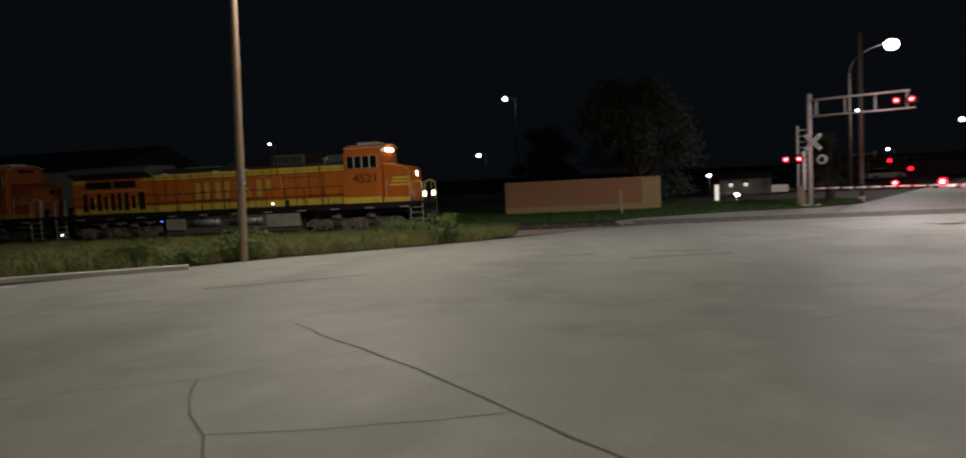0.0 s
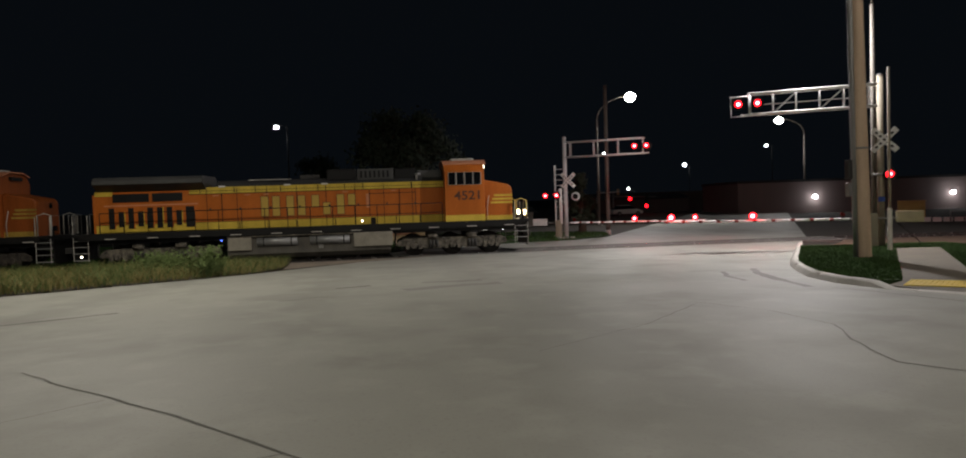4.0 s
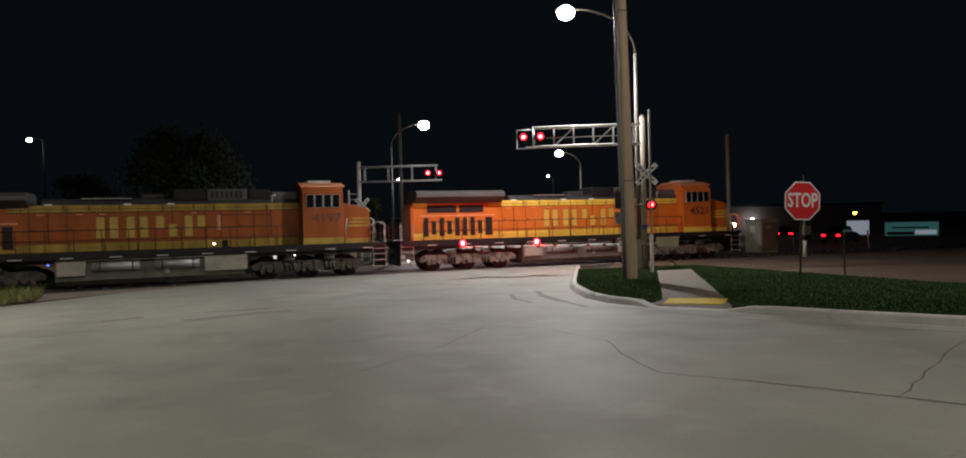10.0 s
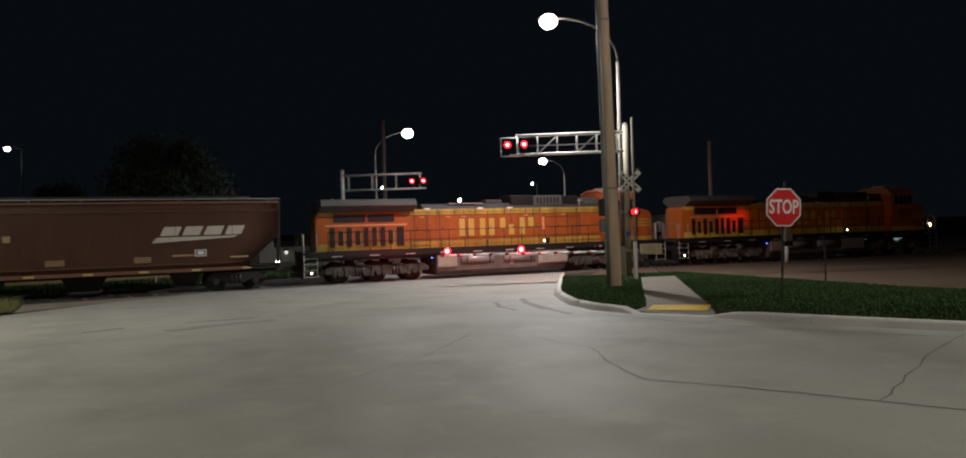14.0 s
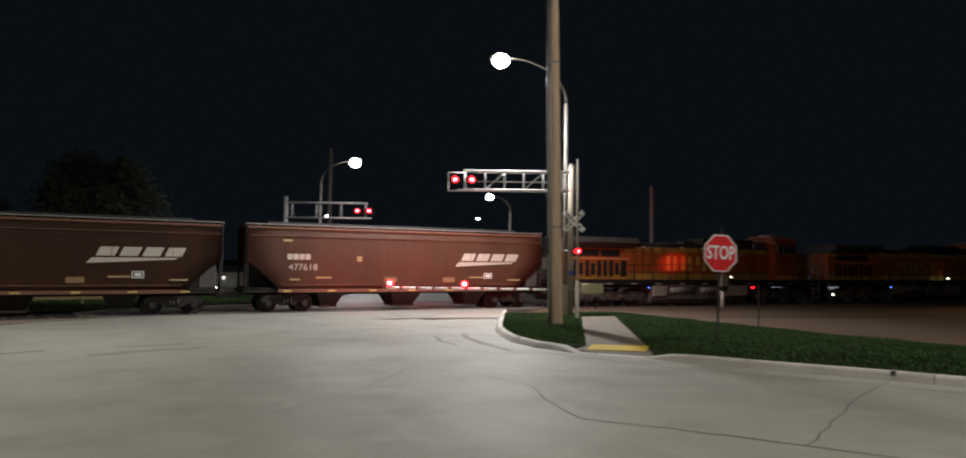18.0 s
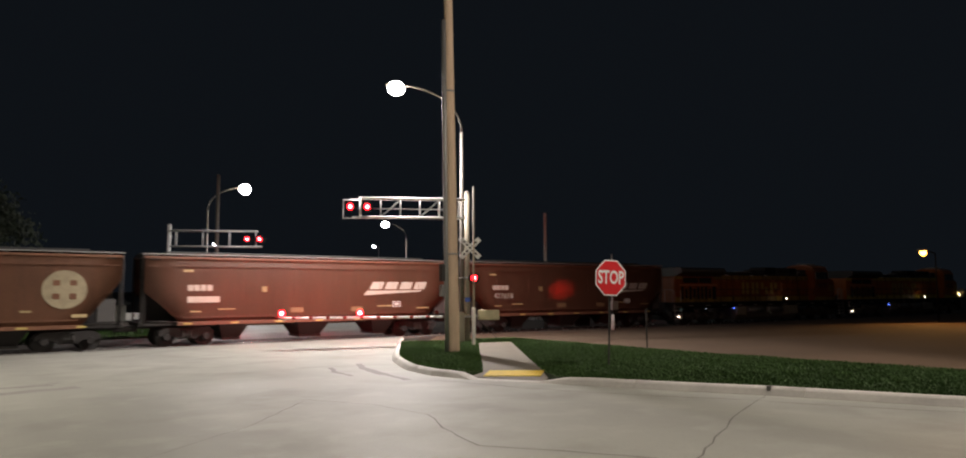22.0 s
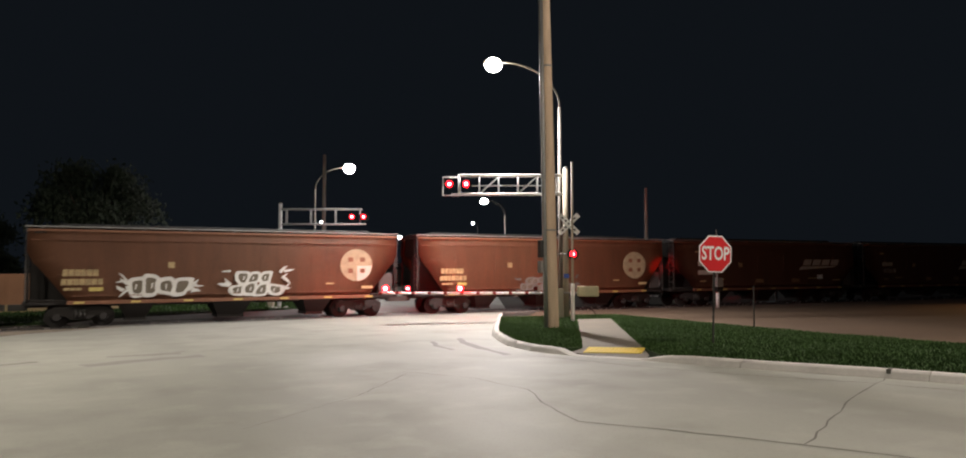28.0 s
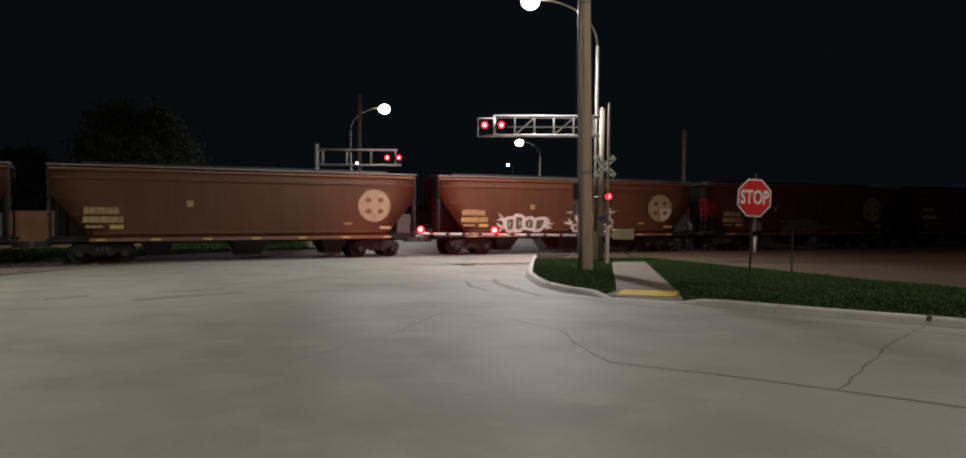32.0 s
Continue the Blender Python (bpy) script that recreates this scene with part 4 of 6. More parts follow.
# ---- railway vehicles ----
def truck(parent, xc, axles, wheel_r, long, material, label):
    """Bogie: two side frames, wheels with axles, springs and journal boxes; a part of its vehicle."""
    tr = part("bogie", cube(xc - long * 0.32, xc + long * 0.32, -0.5, 0.5, 0.55, 0.8, bevel=0.03), DARK_STEEL, parent, label)
    for sy in (-1, 1):
        bm = BM()
        y0, y1 = (sy * 1.02, sy * 1.2)
        xs = axles
        poly = [(-long / 2, 0.5), (-long / 2, 0.72), (-long / 2 + 0.3, 0.9), (long / 2 - 0.3, 0.9), (long / 2, 0.72), (long / 2, 0.5)]
        for a, b in list(zip(xs, xs[1:]))[::-1]:
            mid = (a + b) / 2
            poly += [(b - 0.32, 0.48), (mid + 0.35, 0.34), (mid - 0.35, 0.34), (a + 0.32, 0.48)]
        prism(bm, [(xc + p[0], p[1]) for p in poly], min(y0, y1), max(y0, y1))
        part("side_frame", bm, material, tr, bevel=0.02)
        if len(axles) > 2:
            for a, b in zip(xs, xs[1:]):
                mid = xc + (a + b) / 2
                part("brake_cylinder", tube(BM(), (mid - 0.28, sy * 1.24, 0.98), (mid + 0.2, sy * 1.24, 0.98), 0.12, 0.12, 12), material, tr, "dusty brake cylinder")
                part("brake_rod", tube(BM(), (mid + 0.2, sy * 1.24, 0.98), (mid + 0.55, sy * 1.22, 0.8), 0.025, n=6), DARK_STEEL, tr)
            for a in axles:
                part("pedestal", prism(BM(), [(xc + a - 0.42, 0.34), (xc + a - 0.24, 0.34), (xc + a - 0.18, 0.86), (xc + a - 0.34, 0.86)], min(sy * 1.2, sy * 1.26), max(sy * 1.2, sy * 1.26)), material, tr)
                part("pedestal", prism(BM(), [(xc + a + 0.24, 0.34), (xc + a + 0.42, 0.34), (xc + a + 0.34, 0.86), (xc + a + 0.18, 0.86)], min(sy * 1.2, sy * 1.26), max(sy * 1.2, sy * 1.26)), material, tr)
            part("sand_pipe", pipe(BM(), [(xc - long / 2 - 0.1, sy * 1.15, 1.2), (xc - long / 2 - 0.12, sy * 1.1, 0.6), (xc - long / 2 + 0.05, sy * 0.95, 0.2)], 0.025, 6), DARK_STEEL, tr)
        for a in axles:
            part("journal_box", tube(BM(), (xc + a, sy * 1.1, wheel_r), (xc + a, sy * 1.3, wheel_r), 0.19, 0.15, 12), material, tr)
        for a, b in zip(xs, xs[1:]):
            mid = xc + (a + b) / 2
            for d in (-0.17, 0.0, 0.17):
                part("spring", tube(BM(), (mid + d, sy * 1.22, 0.4), (mid + d, sy * 1.22, 0.78), 0.075, 0.075, 8), DARK_STEEL, tr)
    for a in axles:
        w = BM()
        for sy in (-1, 1):
            tube(w, (xc + a, sy * 0.69, wheel_r), (xc + a, sy * 0.82, wheel_r), wheel_r, wheel_r, 24)
            tube(w, (xc + a, sy * 0.66, wheel_r), (xc + a, sy * 0.69, wheel_r), wheel_r + 0.03, wheel_r + 0.03, 24)
        tube(w, (xc + a, -0.7, wheel_r), (xc + a, 0.7, wheel_r), 0.09, 0.09, 10)
        part("wheelset", w, WHEEL_DARK, tr, "dark steel wheels on an axle")
    return tr


def handrail(parent, pts, r=0.02, material=BLACK_PAINT, name="handrail"):
    return part(name, pipe(BM(), pts, r, 6), material, parent)


def letter_block(parent, x0, x1, z0, z1, y, k, material, slant=0.0):
    """A plain slab in place of a brand letter; upright ones are pairs of bars."""
    w, h = x1 - x0, z1 - z0
    shift = h * slant
    slabs = [[(x0, z0), (x1, z0), (x1 + shift, z1), (x0 + shift, z1)]]
    if not slant:
        e = 0.025
        left, right = ((0.0, 1.0), (0.0, 1.0)) if k < 2 else ((0.4, 1.0), (0.0, 0.6)) if k == 2 else ((0.0, 1.0), (0.45, 1.0))
        slabs = [[(a, z0 + h * c), (a + w * 0.32, z0 + h * c), (a + w * 0.32, z0 + h * d), (a, z0 + h * d)] for a, (c, d) in ((x0 + w * 0.08, left), (x0 + w * 0.6, right))]
    bm = BM()
    for vs in slabs:
        if not slant:
            (a, c), (b, d) = vs[0], vs[2]
            part("logo_outline", prism(BM(), [(a - e, c - e), (b + e, c - e), (b + e, d + e), (a - e, d + e)], y - 0.006, y), NUMBER_DARK, parent, "dark outline of the painted emblem")
        prism(bm, vs, y - 0.012, y)
    return part("logo_block", bm, material, parent, "plain block of the painted emblem")


FADED_ORANGE = mat("faded_orange", (0.6, 0.24, 0.12), 0.6)
LOCKER = mat("dusty_grey_locker", (0.3, 0.275, 0.215), 0.7, dark=0.5, scale=2, fine=14, bump=0.1, amount=0.7)
TANK_DUSTY = mat("dusty_fuel_tank", (0.12, 0.11, 0.09), 0.75, dark=0.4, scale=1.4, fine=14, bump=0.15, amount=0.8, streak=True)
YELLOW_RAIL = mat("bright_yellow_rail", (0.72, 0.52, 0.14), 0.5, dark=0.7, bump=0.03)
GREY_PAINT = mat("pale_rail_paint", (0.45, 0.43, 0.38), 0.55)


def locomotive(name, number, label, lit=True):
    """Six-axle diesel, nose to +x, origin at mid-length on the railhead; the camera sees its -y side."""
    L = empty(name, pose(0, 0, 0), label, "locomotive", "locomotives")
    # the trailing engine takes the paints darkened for dim light
    orange, yellow = (ORANGE, YELLOW) if lit else (ORANGE_GRIMY_DIM, YELLOW_GRIMY_DIM)
    part("underframe", cube(-10.85, 10.85, -1.35, 1.35, 1.18, 1.52, bevel=0.02), BLACK_PAINT, L)
    part("walkway_deck", cube(-10.85, 10.85, -1.52, 1.52, 1.52, 1.67), BLACK_PAINT, L, "black walkway")
    for sy in (-1, 1):
        part("side_sill", cube(-10.6, 10.3, sy * 1.53 - 0.02, sy * 1.53 + 0.02, 1.36, 1.67), BLACK_PAINT, L)
        for k in range(11):
            x = -9.4 + k * 1.9
            part("reflector_strip", cube(x, x + 0.5, sy * 1.555 - 0.005, sy * 1.555 + 0.005, 1.39, 1.435), GREY_PAINT, L, "worn reflective strip")
    W = 0.86
    # long hood in bands of paint
    part("hood_lower_band", cube(-10.0, 6.65, -W, W, 1.6, 2.05, bevel=0.015), yellow, L, "yellow lower band")
    part("hood_side", cube(-10.0, 6.65, -W - 0.012, W + 0.012, 2.05, 3.41), orange, L, "orange hood side")
    part("hood_top_band", cube(-5.7, 6.65, -W, W, 3.41, 3.74, bevel=0.04), yellow, L, "yellow upper band")
    part("hood_line", cube(-5.7, 6.65, -W - 0.016, W + 0.016, 3.395, 3.425), BLACK_PAINT, L)
    part("hood_line", cube(-10.0, 6.65, -W - 0.016, W + 0.016, 2.04, 2.06), BLACK_PAINT, L)
    for x, z0, z1 in ((-4.2, 2.06, 3.4), (2.9, 2.06, 3.4), (4.4, 2.06, 3.4), (5.2, 2.06, 3.4), (-5.2, 3.45, 3.72), (-3.6, 3.45, 3.72), (-2.6, 3.45, 3.72), (-1.4, 3.45, 3.72), (0.4, 3.45, 3.72), (1.7, 3.45, 3.72), (2.6, 3.45, 3.72), (5.0, 3.45, 3.72), (-3.4, 1.62, 2.02), (-2.0, 1.62, 2.02), (-0.7, 1.62, 2.02), (1.2, 1.62, 2.02), (4.2, 1.62, 2.02), (5.4, 1.62, 2.02)):
        part("panel_seam", cube(x, x + 0.035, -W - 0.021, -W, z0, z1), BLACK_PAINT, L)
    part("panel_seam", cube(2.9, 5.2, -W - 0.021, -W, 3.18, 3.21), BLACK_PAINT, L)
    for k in range(8):
        x = -4.9 + k * 1.42
        part("hood_door_seam", cube(x, x + 0.025, -W - 0.02, -W, 1.65, 3.7), BLACK_PAINT, L)
        part("hood_door_latch", cube(x + 0.12, x + 0.2, -W - 0.035, -W, 2.6, 2.72), DARK_STEEL, L)
    part("hood_line", cube(-5.7, 6.65, -W - 0.012, W + 0.012, 3.55, 3.568), BLACK_PAINT, L)
    # radiator section with its wide roof and dark intakes
    part("radiator_cab", cube(-10.0, -5.7, -W, W, 3.42, 3.62), orange, L)
    rad = BM()
    prism(rad, [(-1.45, 4.14), (-1.45, 3.96), (-W, 3.63), (W, 3.63), (1.45, 3.96), (1.45, 4.14), (1.2, 4.3), (-1.2, 4.3)], -9.9, -4.9, "x")
    part("radiator_roof", rad, ROOF_PALE, L, "dusty grey overhanging radiator roof", 0.02)
    part("intake_screen", cube(-9.2, -7.55, -W - 0.04, -W, 3.12, 3.52), BLACK_PAINT, L)
    part("intake_screen", cube(-7.4, -6.0, -W - 0.04, -W, 3.12, 3.52), BLACK_PAINT, L)
    for k in range(9):
        x = -9.4 + k * 0.44
        tall = k not in (1, 3, 7)
        lv = part("louvre", cube(x, x + (0.26 if k < 8 else 0.4), -W - 0.03, -W, 1.86 if tall else 1.95, 2.85 if tall else 2.68), BLACK_PAINT, L, "tall black louvre panel")
        part("louvre_edge", cube(x + (0.26 if k < 8 else 0.4), x + (0.3 if k < 8 else 0.44), -W - 0.036, -W, 1.86 if tall else 1.95, 2.85 if tall else 2.68), yellow if k % 2 else orange, lv)
    part("louvre_band", cube(-9.6, -5.2, -W - 0.02, -W, 1.69, 1.79), yellow, L, "yellow strip under the louvres")
    part("louvre_header", cube(-9.6, -5.3, -W - 0.018, -W, 2.93, 3.0), FADED_ORANGE, L, "faded orange strip")
    for x in (-4.6, -3.1, -2.2, 1.6, 4.0):
        part("lift_lug", cube(x, x + 0.26, -W - 0.05, -W, 3.3, 3.35), FADED_ORANGE, L, "faded orange lifting lug")
    part("rear_end_cap", cube(-10.12, -10.0, -W, W, 1.6, 3.5, bevel=0.04), orange, L)
    part("rear_corner_stripe", cube(-10.0, -9.2, -W - 0.018, -W, 3.42, 3.66), yellow, L)
    # roof equipment
    part("hood_roof", prism(BM(), [(-0.84, 3.745), (-0.66, 3.98), (-0.4, 4.04), (0.4, 4.04), (0.66, 3.98), (0.84, 3.745)], -4.4, 6.65, "x"), ROOF_GREY, L, "dark dusty hood roof")
    part("exhaust_stack", cube(-0.5, 0.5, -0.35, 0.35, 4.0, 4.24, bevel=0.04), DARK_STEEL, L)
    part("roof_walk", cube(-2.9, -0.9, -0.82, -0.5, 4.0, 4.05), GALV, L, "pale roof walk plate")
    part("brake_grid_box", cube(0.85, 2.3, -0.78, 0.78, 3.9, 4.46, bevel=0.05), BLACK_PAINT, L, "black dynamic brake housing")
    grid = part("blower_housing", cube(2.34, 4.15, -0.76, 0.76, 3.9, 4.44, bevel=0.05), ROOF_PALE, L, "dusty grey blower housing")
    for k in range(7):
        part("vent_slat", cube(2.5 + k * 0.22, 2.6 + k * 0.22, -0.79, -0.76, 4.0, 4.34), BLACK_PAINT, grid)
    part("equipment_box", cube(4.2, 5.25, -0.74, 0.74, 3.9, 4.42, bevel=0.05), BLACK_PAINT, L)
    part("equipment_box", cube(5.32, 6.6, -0.7, 0.7, 3.9, 4.3, bevel=0.05), ROOF_PALE, L, "dusty grey equipment box")
    for x in (-4.3, -1.2, 0.6):
        part("roof_lug", cube(x, x + 0.3, -W - 0.03, -W + 0.1, 3.72, 3.79), WHITE_PAINT, L, "pale lifting lug")
    part("horn", tube(BM(), (5.3, -0.75, 3.74), (5.3, -0.75, 4.15), 0.05), GALV, L)
    part("horn_bell", tube(BM(), (5.2, -0.75, 4.1), (5.5, -0.75, 4.1), 0.04, 0.09, 10), GALV, L)
    # cab with side windows
    cab = part("cab", prism(BM(), [(-1.5, 1.6), (-1.5, 4.22), (-1.25, 4.5), (-0.6, 4.66), (0.6, 4.66), (1.25, 4.5), (1.5, 4.22), (1.5, 1.6)], 6.65, 8.65, "x"), orange, L, "orange cab", 0.02)
    part("cab_roof", prism(BM(), [(-1.3, 4.5), (-0.62, 4.68), (0.62, 4.68), (1.3, 4.5), (1.28, 4.56), (0.6, 4.74), (-0.6, 4.74), (-1.28, 4.56)], 6.6, 8.78, "x"), FADED_ORANGE, cab, "faded orange cab roof")
    part("roof_unit", cube(7.1, 8.25, -0.55, 0.55, 4.74, 4.86, bevel=0.03), GREY_PAINT, cab, "pale air-conditioner housing")
    for x0, x1, z0 in ((6.86, 7.2, 3.5), (7.27, 7.62, 3.5), (7.7, 8.05, 3.5), (8.12, 8.46, 3.5)):
        part("window_frame", cube(x0 - 0.03, x1 + 0.03, -1.53, -1.5, z0 - 0.02, 4.11), GREY_PAINT, cab)
        part("window_pane", cube(x0, x1, -1.545, -1.53, z0, 4.1), PANE, cab, "dark cab window")
    part("cab_lower_band", cube(6.65, 8.65, -1.515, -1.5, 1.66, 1.98), yellow, cab)
    word("road_number", number, 0.62, NUMBER_DARK, cab, pose(7.82, -1.508, 2.93), 0.006, 1.14, 0.012)
    part("number_board", cube(8.65, 8.8, -0.5, 0.5, 4.34, 4.5), STEP_LAMP if lit else BLACK_PAINT, cab, "number board")
    # low nose
    nose = BM()
    prism(nose, [(8.65, 1.6), (8.65, 3.72), (9.9, 3.46), (10.06, 3.34), (10.1, 3.2), (10.1, 1.6)], -1.15, 1.15)
    nose = part("nose", nose, orange, L, "orange sloped nose", 0.06)
    for k, z in enumerate((2.5, 2.68, 2.86)):
        part("nose_stripe", cube(9.0 + k * 0.08, 10.11, -1.165, -1.15, z, z + 0.1), yellow, nose, "yellow stripe")
    part("nose_lower_band", cube(8.65, 10.1, -1.165, -1.15, 1.66, 1.9), yellow, nose)
    part("headlight", tube(BM(), (10.08, 0.25, 3.1), (10.14, 0.25, 3.1), 0.14), DITCH if lit else PANE, nose)
    for sy in (-0.95, 0.95):
        part("ditch_light", tube(BM(), (10.7, sy, 2.0), (10.86, sy, 2.0), 0.13), DITCH if lit else PANE, L, "ditch light")
    for sy in (-1, 1):
        handrail(L, [(10.2, sy * 1.35, 1.6), (10.2, sy * 1.35, 2.62), (10.5, sy * 1.35, 2.72), (10.78, sy * 1.35, 2.62), (10.78, sy * 1.35, 1.6)], 0.03, YELLOW_RAIL if lit else GREY_PAINT, "front_handrail")
        part("ditch_light_bracket", cube(10.62, 10.72, sy * 0.95 - 0.1, sy * 0.95 + 0.1, 1.6, 2.1, bevel=0.02), BLACK_PAINT, L)
    part("step_light", tube(BM(), (-10.45, -1.5, 0.62), (-10.45, -1.54, 0.62), 0.045), STEP_LAMP, L, "small lit step lamp")
    part("grab_iron", pipe(BM(), [(8.8, -1.2, 1.7), (8.8, -1.24, 2.3), (8.9, -1.2, 2.9)], 0.02, 6), GREY_PAINT, nose, "pale grab iron")
    # walkway rails
    for sy in (-1, 1):
        y = sy * 1.5
        n = 15
        for k in range(n + 1):
            x = -9.6 + 16.1 * k / n
            handrail(L, [(x, y, 1.6), (x, y, 2.62)], 0.02, name="stanchion")
        handrail(L, [(-9.6, y, 2.62), (6.5, y, 2.62)])
        handrail(L, [(-9.6, y, 2.15), (6.5, y, 2.15)], 0.015)
        for x0, x1 in ((10.15, 10.8), (-10.8, -10.15)):
            lad = part("step_ladder", cube(x0, x1, sy * 1.38 - 0.05, sy * 1.38 + 0.05, 0.42, 0.47), GALV, L, "pale step ladder")
            for z in (0.75, 1.05, 1.33):
                part("tread", cube(x0, x1, sy * 1.4 - 0.09, sy * 1.4 + 0.09, z, z + 0.04), GALV, lad)
            for x in (x0, x1):
                part("grab_iron", tube(BM(), (x, sy * 1.5, 0.4), (x, sy * 1.5, 2.55), 0.018, n=6), GREY_PAINT, lad, "pale grab iron")
    for x in (-10.8, 10.8):
        handrail(L, [(x, -1.3, 1.6), (x, -1.3, 2.6), (x, -0.5, 2.6), (x, -0.5, 1.6)], 0.018, GALV, "end_rail")
        handrail(L, [(x, 1.3, 1.6), (x, 1.3, 2.6), (x, 0.5, 2.6), (x, 0.5, 1.6)], 0.018, GALV, "end_rail")
        s = 1 if x > 0 else -1
        part("coupler", cube(x - 0.1 if s > 0 else x - 0.4, x + 0.4 if s > 0 else x + 0.1, -0.16, 0.16, 0.72, 1.02, bevel=0.04), DARK_STEEL, L)
        part("pilot_plate", cube(min(x, x + s * 0.05), max(x, x + s * 0.05), -1.3, 1.3, 0.35, 1.5, bevel=0.01), BLACK_PAINT, L)
        part("air_hose", pipe(BM(), [(x + s * 0.05, 0.4, 0.9), (x + s * 0.2, 0.42, 0.6), (x + s * 0.3, 0.4, 0.45)], 0.03, 6), BLACK_PAINT, L)
    # between the bogies
    tank = part("fuel_tank", prism(BM(), [(-1.2, 0.2), (-1.42, 0.42), (-1.42, 1.18), (1.42, 1.18), (1.42, 0.42), (1.2, 0.2)], -3.9, 3.9, "x"), TANK_DUSTY, L, "long dusty grey fuel tank")
    part("equipment_locker", cube(-3.85, -2.75, -1.54, -1.3, 0.62, 1.25, bevel=0.03), LOCKER, L, "light grey locker")
    part("equipment_locker", cube(2.1, 4.0, -1.54, -1.3, 0.6, 1.3, bevel=0.03), LOCKER, L, "light grey locker")
    for a, b in ((-2.5, -0.6), (0.0, 1.9)):
        part("air_tank", tube(BM(), (a, -1.42, 1.0), (b, -1.42, 1.0), 0.2, 0.2, 16), TANK_GREY, L, "silver air reservoir")
        for x in (a + 0.3, b - 0.3):
            part("tank_strap", tube(BM(), (x, -1.42, 1.0), (x + 0.05, -1.42, 1.0), 0.215, 0.215, 16), BLACK_PAINT, L)
    part("sand_stain_plate", cube(2.76, 2.9, -W - 0.03, -W, 2.5, 3.2), FADED_ORANGE, L, "pale rubbed panel")
    part("hood_recess", cube(2.95, 3.2, -W - 0.04, -W, 1.62, 2.0), BLACK_PAINT, L)
    part("piping", pipe(BM(), [(-3.9, -1.5, 1.28), (4.0, -1.5, 1.28)], 0.035, 6), TRUCK_GREY, L)
    part("fuel_gauge", cube(0.4, 0.62, -1.46, -1.42, 0.6, 0.85), GALV, tank)
    part("step_light", tube(BM(), (2.55, -1.5, 1.85), (2.55, -1.53, 1.85), 0.05), STEP_LAMP, L, "small lit walkway lamp")
    part("marker_light", tube(BM(), (-4.15, -1.45, 1.15), (-4.15, -1.5, 1.15), 0.04), glow("blue_marker", (0.1, 0.2, 1.0), 2.5), L, "small blue lamp")
    truck(L, 7.0, (-1.95, 0, 1.95), 0.53, 5.5, TRUCK_GREY if lit else TRUCK_DARK, "dusty three-axle bogie" if lit else "dark three-axle bogie")
    truck(L, -7.0, (-1.95, 0, 1.95), 0.53, 5.5, TRUCK_GREY if lit else TRUCK_DARK, "dusty three-axle bogie" if lit else "dark three-axle bogie")
    # emblem as plain blocks
    for k in range(4):
        x = -2.42 + k * 1.22
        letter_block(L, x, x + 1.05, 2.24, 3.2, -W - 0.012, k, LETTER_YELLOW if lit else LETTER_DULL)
    return L


def spray_form(parent, name, P, x, z, y, paint, label=""):
    """A flat painted patch with the closed outline P."""
    bm = BM()
    bm.faces.new([bm.verts.new((x + p[0], y, z + p[1])) for p in P])
    bmesh.ops.triangulate(bm, faces=bm.faces[:])
    for f in bm.faces:
        f.normal_update()
        if f.normal.y > 0:
            f.normal_flip()
    return part(name, bm, paint, parent, label)


def lumpy(r, w, h, lean, n=26):
    """A swollen, uneven closed outline: two or three lobes on a rounded block."""
    ph, ph2, e = r.random() * math.tau, r.random() * math.tau, r.uniform(0.55, 0.8)
    out = []
    for k in range(n):
        q = k * math.tau / n
        c, sn = math.cos(q), math.sin(q)
        g = 1 + 0.13 * math.sin(2 * q + ph) + 0.09 * math.sin(3 * q + ph2)
        px_, pz_ = math.copysign(abs(c) ** e, c) * w * g, math.copysign(abs(sn) ** e, sn) * h * g
        out.append((px_ + pz_ * lean, pz_))
    return out


